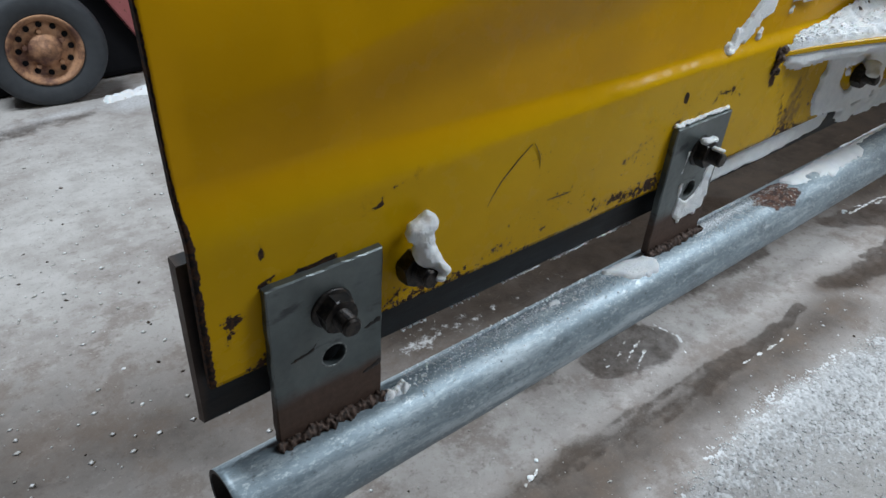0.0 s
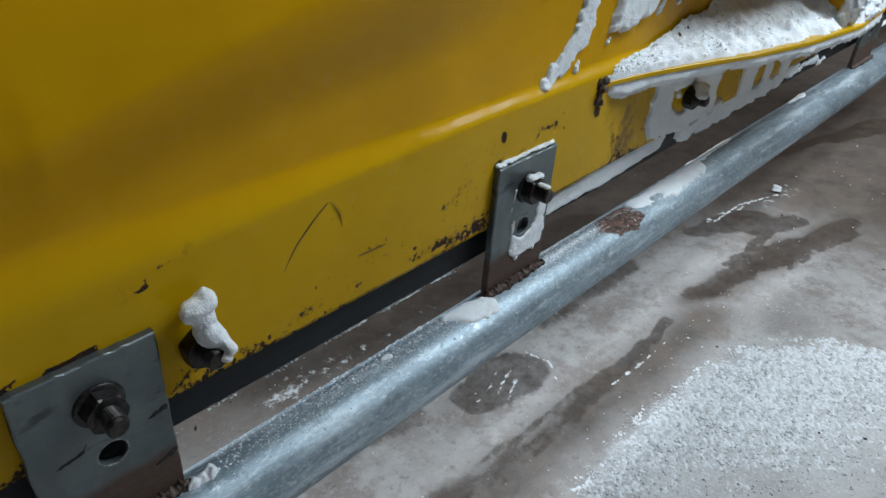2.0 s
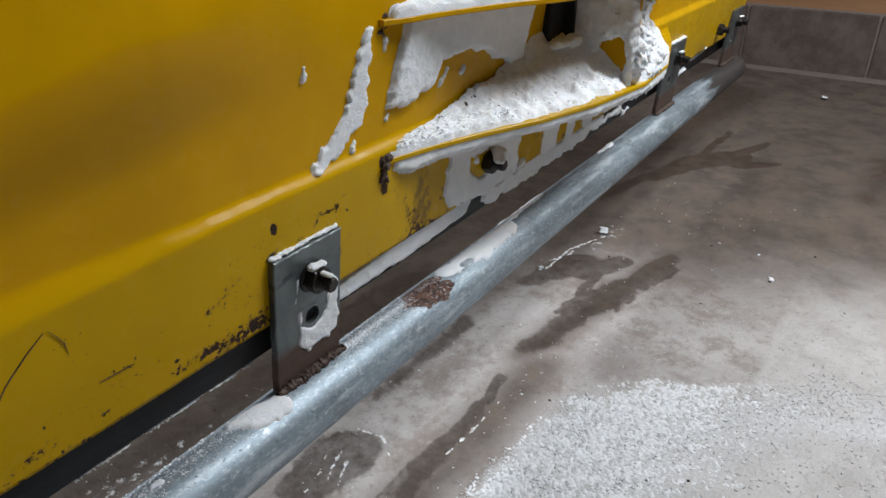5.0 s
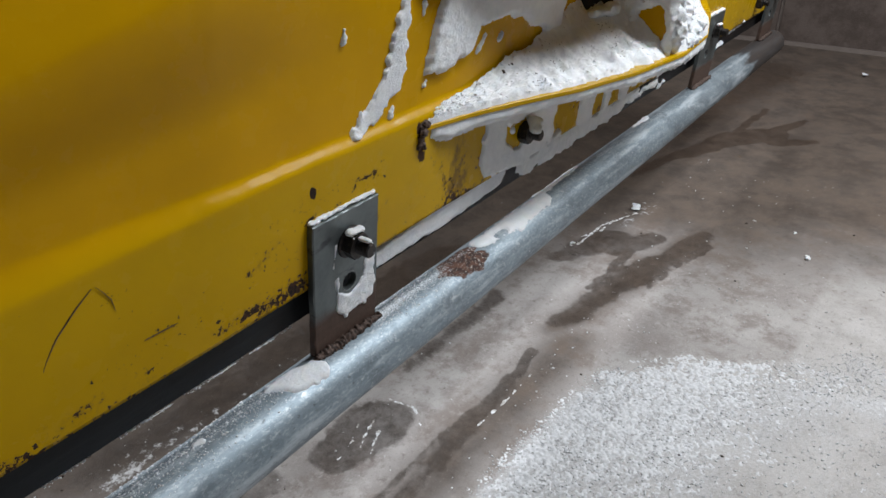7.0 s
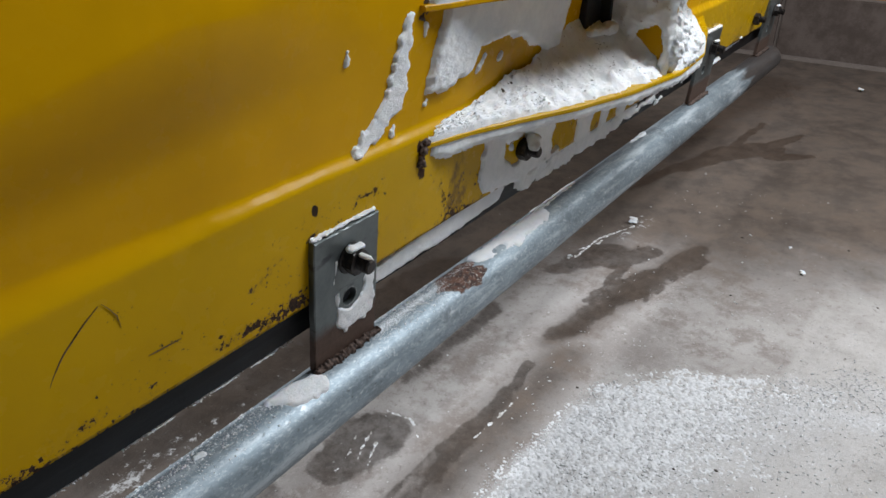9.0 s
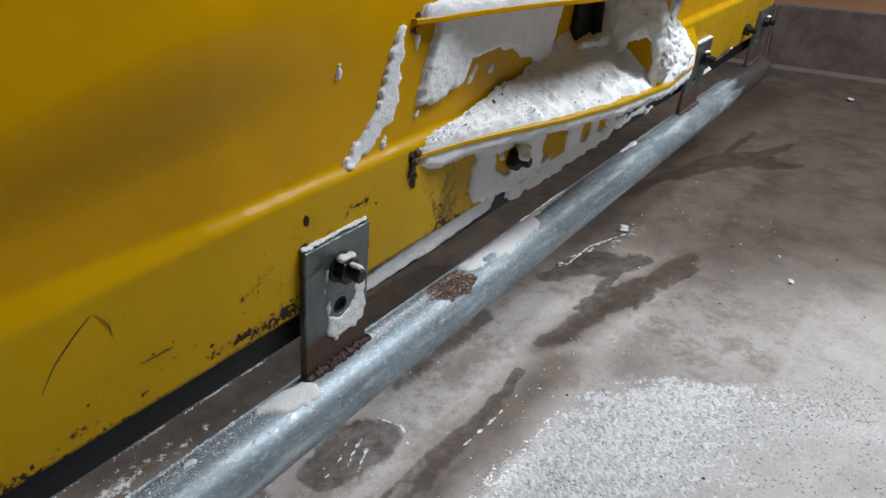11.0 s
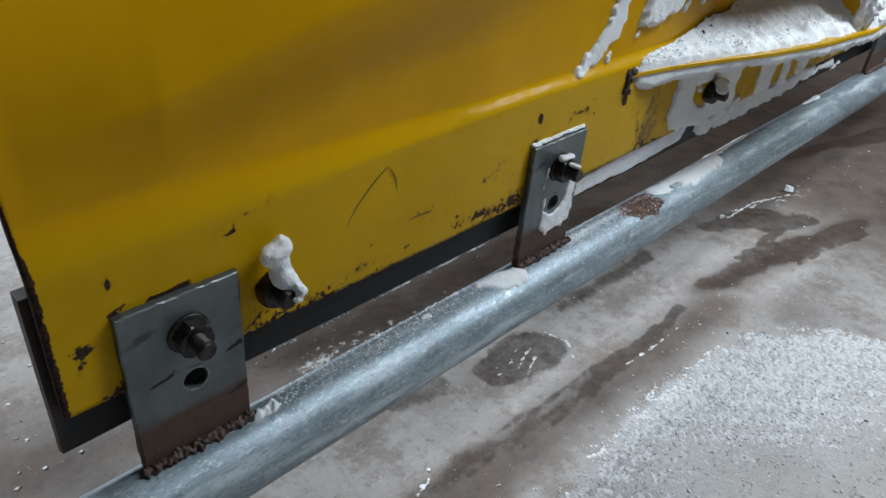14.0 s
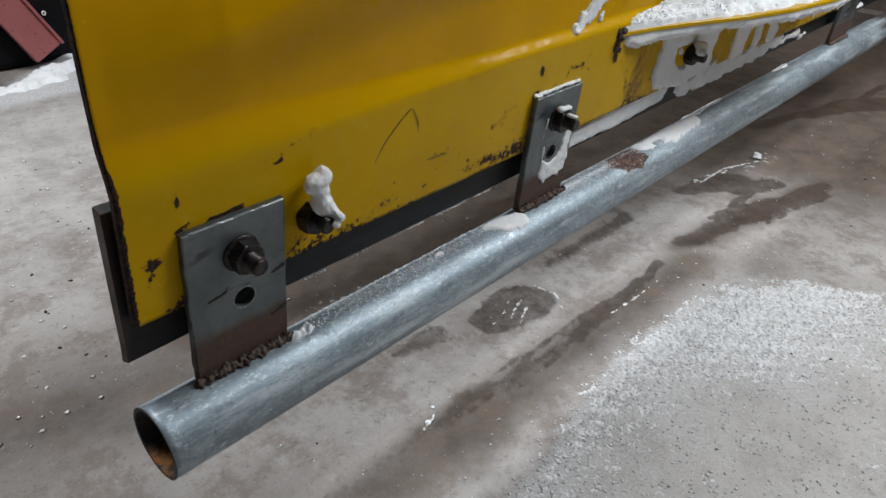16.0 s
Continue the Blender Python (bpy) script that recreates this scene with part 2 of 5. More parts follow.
con = n.mix(n.step(fine, 0.62, 0.74, 0, 0.22), con, (0.5, 0.47, 0.45))
con = n.mix(n.math("MULTIPLY", wet, n.step(n.noise(48, 6, 0.75, None, 41.0), 0.30, 0.68, 0.84, 0.50)), con, n.mix(n.step(mid, 0.3, 0.7), (0.022, 0.016, 0.012), (0.066, 0.050, 0.040)))
con = n.mix(n.step(n.noise(210, 5, 0.75, None, 13.0), 0.60, 0.70, 0, 0.3), con, (0.45, 0.425, 0.405))
con = n.mix(n.step(n.noise(130, 5, 0.75, None, 15.0), 0.58, 0.68, 0, 0.35), con, (0.10, 0.082, 0.07))
con = n.mix(n.math("MULTIPLY", scuff, 0.85), con, (0.70, 0.71, 0.72))
con = n.mix(n.math("MULTIPLY", salt, 0.78), con, n.mix(n.step(n.noise(140, 5, 0.7, None, 19.0), 0.35, 0.62), (0.40, 0.40, 0.405), (0.64, 0.65, 0.67)))
n.set(Base_Color=con, Roughness=n.mixf(wet, n.step(mid, 0.3, 0.7, 0.72, 0.9), 0.42))
n.bump(n.math("ADD", n.math("ADD", n.math("MULTIPLY", fine, 0.5), n.math("MULTIPLY", mid, 0.8)), n.math("MULTIPLY", salt, 0.2)), 0.6, 0.003)

GRIT = mat("pale_grit", (0.7, 0.7, 0.7), 0.85)
n = Net(GRIT)
n.set(Base_Color=n.mix(n.step(n.noise(120, 2), 0.35, 0.65), (0.42, 0.40, 0.37), (0.82, 0.84, 0.86)))
GRIT2 = mat("salt", (0.78, 0.795, 0.815), 0.8)
n = Net(GRIT2)
n.set(Base_Color=n.mix(n.step(n.noise(160, 4, 0.6), 0.35, 0.62), (0.54, 0.545, 0.555), (0.72, 0.73, 0.745)))
n.bump(n.noise(600, 3, 0.7), 0.4, 0.001)
CRUMB = mat("dark_crumb", (0.05, 0.035, 0.025), 0.85)

BLOCK = mat("concrete_block", (0.24, 0.21, 0.2), 0.85)
n = Net(BLOCK)
a, b = n.noise(9, 6, 0.7), n.noise(130, 4)
n.set(Base_Color=n.mix(n.step(n.noise(2.2, 5, 0.7, None, 2.0), 0.58, 0.70, 0, 0.6), n.mix(n.step(a, 0.35, 0.65), (0.075, 0.054, 0.044), (0.125, 0.096, 0.082)), (0.26, 0.225, 0.205)))
n.bump(n.math("ADD", a, b), 0.35, 0.004)
MORTAR = mat("mortar", (0.42, 0.38, 0.35), 0.9)
n = Net(MORTAR)
n.set(Base_Color=n.mix(n.noise(60, 5), (0.15, 0.118, 0.10), (0.25, 0.21, 0.187)))
n.bump(n.noise(90, 5), 0.4, 0.003)
WOOD = mat("brown_sheathing", (0.25, 0.12, 0.05), 0.7)
n = Net(WOOD)
a = n.noise(12, 6, 0.6, (1, 0.15, 1))
n.set(Base_Color=n.mix(a, (0.18, 0.085, 0.035), (0.36, 0.19, 0.09)))
n.bump(a, 0.3, 0.003)
WALL = mat("grey_wall", (0.4, 0.39, 0.37), 0.9)
n = Net(WALL)
a = n.noise(3, 6)
n.set(Base_Color=n.mix(a, (0.22, 0.213, 0.205), (0.32, 0.31, 0.30)))
n.bump(n.noise(40, 5), 0.3, 0.004)
RED = mat("faded_red_paint", (0.3, 0.06, 0.06), 0.55)
n = Net(RED)
a, b = n.noise(14, 6, 0.7), n.noise(90, 5)
n.set(Base_Color=n.mix(n.step(b, 0.6, 0.7), n.mix(a, (0.26, 0.06, 0.06), (0.38, 0.13, 0.13)), (0.12, 0.05, 0.03)))
n.bump(b, 0.2, 0.002)
# near-black with shade put into it, for the underbody and rim holes
BLACK = mat("shade_black", (0.012, 0.012, 0.014), 0.6)
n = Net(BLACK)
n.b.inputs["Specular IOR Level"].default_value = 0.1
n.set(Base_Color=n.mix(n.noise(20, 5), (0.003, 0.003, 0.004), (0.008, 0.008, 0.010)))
TYRE = mat("old_rubber", (0.03, 0.034, 0.04), 0.75)
n = Net(TYRE)
a = n.noise(40, 5)
n.set(Base_Color=n.mix(a, (0.022, 0.026, 0.032), (0.05, 0.054, 0.06)))
n.bump(a, 0.3, 0.002)
RIM = mat("rusty_rim", (0.3, 0.15, 0.08), 0.7, 0.1)
n = Net(RIM)
a, b = n.noise(16, 6, 0.7), n.noise(90, 5)
n.set(Base_Color=n.mix(n.step(a, 0.38, 0.62), (0.11, 0.05, 0.035), n.mix(b, (0.30, 0.15, 0.075), (0.52, 0.30, 0.17))))
n.bump(b, 0.4, 0.002)
LAMPM = mat("lamp_housing", (0.75, 0.75, 0.73), 0.5)


# ---- mesh helpers ----
def part(name, data, material, parent, label=""):
    """Links a bmesh or mesh as one mesh object under a thing or a part."""
    if isinstance(data, bmesh.types.BMesh):
        me = bpy.data.meshes.new(name)
        data.to_mesh(me)
        data.free()
    else:
        me = data
    if not me.materials:
        me.materials.append(material)
    ob = new(name, me)
    ob.parent = parent
    if label:
        tagged(ob, label)
    return ob


def thing(name, label, category, group="", kind="", at=(0, 0, 0)):
    ob = new(name)
    ob.location = at
    ob.empty_display_size = 0.05
    return tagged(ob, label, category, group, kind)


def mesh(name, verts, faces, smooth=True, **attrs):
    me = bpy.data.meshes.new(name)
    me.from_pydata([tuple(map(float, v)) for v in verts], [], [tuple(map(int, f)) for f in faces])
    if smooth:
        me.polygons.foreach_set("use_smooth", [True] * len(me.polygons))
    for key, values in attrs.items():
        at = me.attributes.new(key, "FLOAT", "POINT")
        at.data.foreach_set("value", np.asarray(values, dtype=np.float32).ravel())
    me.update()
    return me


def box(bm, lo, hi, bevel=0.0, m=None):
    lo, hi = Vector(lo), Vector(hi)
    r = bmesh.ops.create_cube(bm, size=1.0, matrix=Matrix.Translation((lo + hi) / 2) @ Matrix.Diagonal((*(hi - lo), 1)))
    vs = r["verts"]
    if bevel:
        es = list({e for v in vs for e in v.link_edges})
        r = bmesh.ops.bevel(bm, geom=es, offset=bevel, segments=2, affect="EDGES", profile=0.6)
        vs = list({v for f in r["faces"] for v in f.verts} | {v for v in vs if v.is_valid})
    if m is not None:
        bmesh.ops.transform(bm, matrix=m, verts=vs)
    return vs


def lathe(profile, sides=40, close=True):
    """Vertices and faces of a profile of (radius, height) turned round z."""
    v, f, k = [], [], len(profile)
    for i in range(sides):
        a = 2 * math.pi * i / sides
        v += [(r * math.cos(a), r * math.sin(a), h) for r, h in profile]
    for i in range(sides):
        for j in range(k - 1):
            a, b = i * k + j, ((i + 1) % sides) * k + j
            f.append((a, b, b + 1, a + 1))
    return v, f


def fbm(p, scale, octaves=4):
    return noise.fractal(Vector(p) * scale, 1.0, 2.0, octaves)


def cap(u, v, u0, v0, u1, v1, r0, r1):
    """How far inside a tapered capsule (u, v) lies; arrays allowed."""
    du, dv = u1 - u0, v1 - v0
    k = np.clip(((u - u0) * du + (v - v0) * dv) / (du * du + dv * dv + 1e-12), 0, 1)
    return r0 + (r1 - r0) * k - np.hypot(u - u0 - k * du, v - v0 - k * dv)


def union(*d):
    out = d[0]
    for e in d[1:]:
        out = np.maximum(out, e)
    return out


# ---- the room ----
floor_x = np.concatenate([np.linspace(-4.2, -0.5, 38)[:-1], np.arange(-0.5, 2.9, 0.01), np.linspace(2.9, 4.4, 16)])
floor_y = np.concatenate([np.linspace(-4.2, -0.7, 36)[:-1], np.arange(-0.7, 0.75, 0.01), np.linspace(0.75, 5.2, 90)])
gx, gy = np.meshgrid(floor_x, floor_y, indexing="ij")
warp = np.array([fbm((x, y, 0), 5.0, 3) for x, y in zip(gx.ravel(), gy.ravel())]).reshape(gx.shape)
warp2 = np.array([fbm((x, y, 5), 14.0, 3) for x, y in zip(gx.ravel(), gy.ravel())]).reshape(gx.shape)
wx, wy = gx + 0.014 * warp + 0.010 * warp2, gy + 0.010 * warp2 - 0.006 * warp


def soft(d, w):
    return np.clip(d / w, -1, 1) * 0.5 + 0.5


wet = union(
    0.95 * soft(cap(wx, wy, 0.625, 0.150, 0.715, 0.140, 0.042, 0.058), 0.02),
    0.62 * soft(cap(wx, wy, 0.12, 0.05, 0.36, 0.045, 0.03, 0.028), 0.04),
    0.62 * soft(cap(wx, wy, 0.36, 0.045, 0.70, 0.010, 0.028, 0.030), 0.03),
    0.62 * soft(cap(wx, wy, 0.70, 0.010, 0.95, 0.014, 0.030, 0.018), 0.02),
    0.90 * soft(cap(wx, wy, 0.52, 0.050, 0.76, 0.030, 0.004, 0.007), 0.008),
    0.92 * soft(cap(wx, wy, 0.76, 0.030, 0.94, 0.026, 0.008, 0.010), 0.008),
    0.80 * soft(cap(wx, wy, 0.40, 0.020, 0.72, -0.010, 0.004, 0.005), 0.008),
    1.0 * soft(cap(wx, wy, 0.945, 0.020, 1.025, 0.024, 0.011, 0.013), 0.009),
    0.70 * soft(cap(wx, wy, 1.14, 0.024, 1.40, -0.02, 0.028, 0.048), 0.02),
    0.70 * soft(cap(wx, wy, 1.40, -0.03, 1.68, -0.095, 0.048, 0.03), 0.02),
    0.88 * soft(cap(wx, wy, 1.30, 0.035, 1.50, 0.02, 0.008, 0.012), 0.010),
    0.88 * soft(cap(wx, wy, 1.36, -0.070, 1.62, -0.115, 0.006, 0.008), 0.010),
    0.85 * soft(cap(wx, wy, 1.17, 0.004, 1.26, -0.012, 0.003, 0.006), 0.006),
    1.0 * soft(cap(wx, wy, 1.38, 0.150, 1.53, 0.085, 0.025, 0.05), 0.03),
    1.0 * soft(cap(wx, wy, 1.50, 0.05, 1.60, -0.005, 0.035, 0.02), 0.02),
    1.0 * soft(cap(wx, wy, 1.95, 0.20, 2.20, 0.135, 0.022, 0.022), 0.02),
    1.05 * soft(cap(wx, wy, 2.18, 0.125, 2.42, 0.04, 0.022, 0.055), 0.025),
    1.1 * soft(cap(wx, wy, 2.42, 0.03, 2.53, -0.05, 0.055, 0.055), 0.025),
    1.05 * soft(cap(wx, wy, 2.50, -0.03, 2.74, -0.115, 0.035, 0.010), 0.016),
    1.05 * soft(cap(wx, wy, 2.45, -0.08, 2.53, -0.180, 0.035, 0.012), 0.016),
    0.95 * soft(cap(wx, wy, 2.48, 0.05, 2.80, 0.03, 0.016, 0.010), 0.014),
    # wet floor under the blade, with some of the blade's shade painted in
    0.72 * soft(cap(wx, wy, 0.40, 0.42, 1.2, 0.32, 0.06, 0.14), 0.08),
    0.80 * soft(cap(wx, wy, 0.85, 0.19, 1.15, 0.18, 0.016, 0.03), 0.03),
    # broad darker band on the far floor behind the blade
    0.6 * soft(cap(wx, wy, 1.7, 0.30, 3.4, 0.15, 0.10, 0.22), 0.15),
    0.85 * soft(cap(wx, wy, 0.44, 0.2, 0.52, 0.19, 0.015, 0.03), 0.03),
    # soft-edged dark patch on the far right of the floor
    0.70 * soft(cap(wx, wy, 2.35, -0.46, 2.75, -0.50, 0.08, 0.10), 0.14),
    0.45 * soft(cap(wx, wy, -0.28, 0.5, -0.1, 0.42, 0.1, 0.05), 0.06),
    0.62 * soft(cap(wx, wy, -0.05, 1.80, 0.30, 1.86, 0.05, 0.05), 0.04),
)
SALT_X = [0.3, 0.48, 0.69, 0.778, 0.875, 0.974, 1.048, 1.105, 1.174, 1.2, 1.26]
SALT_Y = [-0.12, -0.092, -0.062, -0.060, -0.074, -0.083, -0.100, -0.148, -0.191, -0.26, -0.36]
line = np.interp(gx, SALT_X, SALT_Y) - gy + 0.006 * warp2  # the strewn patch ends along a straight line
side = 1.05 + 0.7 * (-0.105 - gy) - gx + 0.05 * warp2
edge = soft(line - 0.01, 0.014)
salt = union(
    edge * (0.68 - 0.42 * soft(line - np.interp(gx, [0.3, 0.7, 0.85, 1.2], [0.07, 0.13, 0.25, 0.30]) + 0.06 * warp + 0.04 * warp2, 0.09)) * soft(side - 0.02, 0.10) + 0.10 * edge * warp2,
    1.0 * soft(cap(wx, wy, 0.42, 1.86, 1.0, 2.1, 0.05, 0.3), 0.06),
    0.8 * soft(cap(wx, wy, 0.0, 1.86, 0.4, 1.93, 0.015, 0.03), 0.04),
)
# pale dust on the camera's side; beyond the blade the floor is just paler
dust_pale = union(
    edge * 0.95 * soft(cap(wx, wy, 0.5, -0.5, 1.5, -0.55, 0.4, 0.4), 0.25),
    0.85 * soft(cap(wx, wy, -0.4, 0.95, 0.05, 1.1, 0.2, 0.2), 0.25),
    0.30 * soft(cap(wx, wy, 1.15, -0.16, 1.7, -0.35, 0.06, 0.15), 0.15),
    1.0 * soft(cap(wx, wy, 0.0, 1.25, 0.35, 1.6, 0.28, 0.25), 0.35),
    0.5 * soft(cap(wx, wy, 0.5, 0.07, 1.15, 0.09, 0.03, 0.04), 0.06),
)
brown = union(
    0.74 * soft(cap(wx, wy, 0.1, 0.02, 1.1, -0.02, 0.07, 0.06), 0.05),
    0.80 * soft(cap(wx, wy, 1.12, 0.02, 1.75, -0.09, 0.04, 0.06), 0.04),
    0.60 * soft(cap(wx, wy, -0.3, 0.22, 0.25, 0.02, 0.16, 0.08), 0.12),
    # brown floor beneath the blade, its shade partly put into the colour
    0.85 * soft(cap(wx, wy, 0.3, 0.5, 2.2, 0.3, 0.18, 0.2), 0.12),
    # darker brown past a diagonal towards the far wall
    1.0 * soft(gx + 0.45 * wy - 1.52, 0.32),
    0.66 * soft(cap(wx, wy, -0.5, 0.58, 0.15, 0.42, 0.26, 0.18), 0.18),
)
scuff = union(
    0.55 * soft(cap(wx, wy, 0.66, 0.11, 0.72, 0.15, 0.012, 0.015), 0.02),
    0.60 * soft(cap(wx, wy, 1.50, 0.11, 1.76, 0.08, 0.02, 0.045), 0.04),
    0.64 * soft(cap(wx, wy, 0.40, 0.38, 0.75, 0.37, 0.05, 0.03), 0.05),
    0.62 * soft(cap(wx, wy, 0.36, 0.055, 0.39, 0.065, 0.004, 0.012), 0.012),
    0.4 * soft(cap(wx, wy, -0.1, 0.45, 0.1, 0.65, 0.08, 0.08), 0.1),
    0.45 * soft(cap(wx, wy, 2.5, 0.15, 3.1, -0.1, 0.05, 0.08), 0.08),
)
gz = 0.0010 * warp2 + 0.002 * np.clip(salt - 0.4, 0, 1)
floor_h = gz


def floor_z(x, y):
    """The floor's height at a place."""
    i = np.clip(np.searchsorted(floor_x, x), 0, len(floor_x) - 1)
    j = np.clip(np.searchsorted(floor_y, y), 0, len(floor_y) - 1)
    return floor_h[i, j]


nx, ny = gx.shape
idx = np.arange(nx * ny).reshape(nx, ny)
faces = np.stack([idx[:-1, :-1], idx[1:, :-1], idx[1:, 1:], idx[:-1, 1:]], -1).reshape(-1, 4)
floor = new("floor", mesh("floor", np.stack([gx, gy, gz], -1).reshape(-1, 3), faces, True, wet=wet, salt=salt, dust_pale=dust_pale, scuff=scuff, brown=brown))
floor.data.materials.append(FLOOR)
tagged(floor, "worn brown-grey concrete floor with wet stains and white grit", "floor", kind="structure")


def slab(name, lo, hi, material, label):
    bm = bmesh.new()
    box(bm, lo, hi)
    me = bpy.data.meshes.new(name)
    bm.to_mesh(me)
    bm.free()
    me.materials.append(material)
    return tagged(new(name, me), label, name.split("_")[0], kind="structure")


wall_east = slab("wall_east", (3.98, -4.2, 0.30), (4.18, 5.2, 3.2), WOOD, "brown wooden sheathing above a concrete block footing")
slab("wall_west", (-4.3, -4.2, -0.05), (-4.1, 5.2, 3.2), WALL, "plain grey plastered workshop wall")
slab("wall_south", (-4.3, -4.3, -0.05), (4.3, -4.1, 3.2), WALL, "plain grey plastered workshop wall")
slab("wall_north", (-4.3, 5.0, -0.05), (4.3, 5.2, 3.2), WALL, "plain grey plastered workshop wall")
slab("ceiling", (-4.3, -4.3, 3.1), (4.3, 5.2, 3.2), WALL, "plain grey workshop ceiling")
slab("trim", (3.925, -4.2, -0.01), (3.972, 5.2, 0.016), MORTAR, "pale mortar fillet along the foot of the wall")
footing = slab("wall_footing", (3.97, -4.2, -0.02), (4.18, 5.2, 0.30), MORTAR, "low footing of grey concrete blocks with pale joints")

# ceiling lamps, out of sight above the camera
for lx, ly, lz, lw, ll, power in LAMPS:
    lamp = thing("ceiling_lamp", "long white tube lamp housing under the ceiling", "lamp", "ceiling lamps", at=(lx, ly, lz))
    bm = bmesh.new()
    box(bm, (-lw / 2 - 0.02, -ll / 2 - 0.03, -0.02), (lw / 2 + 0.02, ll / 2 + 0.03, 0.05), 0.008)
    part("housing", bm, LAMPM, lamp)
    for s in (-1, 1):
        bm = bmesh.new()
        box(bm, (s * lw * 0.4 - 0.006, -0.006, 0.05), (s * lw * 0.4 + 0.006, 0.006, 3.12 - lz), 0.0)
        part("hanger", bm, LAMPM, lamp)


# ---- the snow plough ----
X0, X1 = -0.045, 2.50  # ends of the mouldboard
Z0, Z1 = 0.415, 0.95


def face_y(z, x=0.6):
    """The blade's skin on the camera's side, by height: a lower strip, a shoulder that is softer near one end, and the curved upper sheet."""
    y = np.interp(z, [0.36, 0.415, 0.48, 0.53, 0.545, 0.56, 0.58, 0.62, 0.66, 0.68, 0.70, 0.74, 0.80, 0.95],
                  [0.0185, 0.0130, 0.0055, -0.0004, -0.0022, -0.0034, -0.0042, -0.0075, -0.0122, -0.0140, -0.0150, -0.0158, -0.018, -0.03])
    wide = 0.015 + 0.036 * np.clip((0.42 - x) / 0.45, 0, 1)
    k = np.clip((z - 0.5555 + wide * 0.5) / wide, 0, 1)
    # near one end the sheet leans less, shaped so to look brighter
    ease = np.clip((0.30 - x) / 0.30, 0, 1) * np.clip(z - 0.585, 0, 0.2) * 0.075
    # shade put into the shape: a long shallow climbing dent, out below, back above
    middle = 0.606 + 0.2 * (x - 0.05)
    half = 0.032 + 0.08 * np.clip(x - 0.05, 0, 0.3)
    d = np.clip((z - middle + half) / (2 * half), 0, 1)
    shade_dent = 0.27 * np.clip(z - middle - half, 0, 0.3) - 0.45 * half * d * d * (3 - 2 * d)
    return y + 0.0095 * k * k * (3 - 2 * k) + ease + shade_dent * np.clip((x + 0.03) / 0.09, 0, 1) * np.clip((0.60 - x) / 0.22, 0, 1)


plow = thing("snow_plow", "yellow enamelled snow plough blade with chipped paint, raised off the floor", "snow plough", at=(1.17, 0.02, 0))
plow_at = Matrix.Translation((-1.17, -0.02, 0))


def under(ob):
    ob.matrix_parent_inverse = plow_at
    return ob


xs = np.arange(X0, X1 + 1e-6, 0.004)
zs = np.concatenate([np.arange(Z0, 0.535, 0.004), np.arange(0.535, 0.58, 0.002), np.arange(0.58, 0.72, 0.004), np.arange(0.72, Z1, 0.02)])
zs = np.unique(np.round(zs, 4))
mx, mz = np.meshgrid(xs, zs, indexing="ij")
my = face_y(mz, mx)
jit = np.array([fbm((x, 0, z), 30.0, 3) for x, z in zip(mx.ravel(), mz.ravel())]).reshape(mx.shape)
jot = np.array([fbm((x, 3, z), 9.0, 2) for x, z in zip(mx.ravel(), mz.ravel())]).reshape(mx.shape)
my = my + 0.0008 * jot + 0.0016 * jit * np.exp(-((mz - 0.556) / 0.008) ** 2) * np.clip(1 - np.abs(mx - 0.45) / 0.3, 0, 1)
cx, cz = mx + 0.004 * jit, mz + 0.004 * jot
low = np.clip(1 - (mz - Z0) / 0.028, 0, 1)
lumps = np.clip(0.5 + 1.5 * jot, 0, 1)
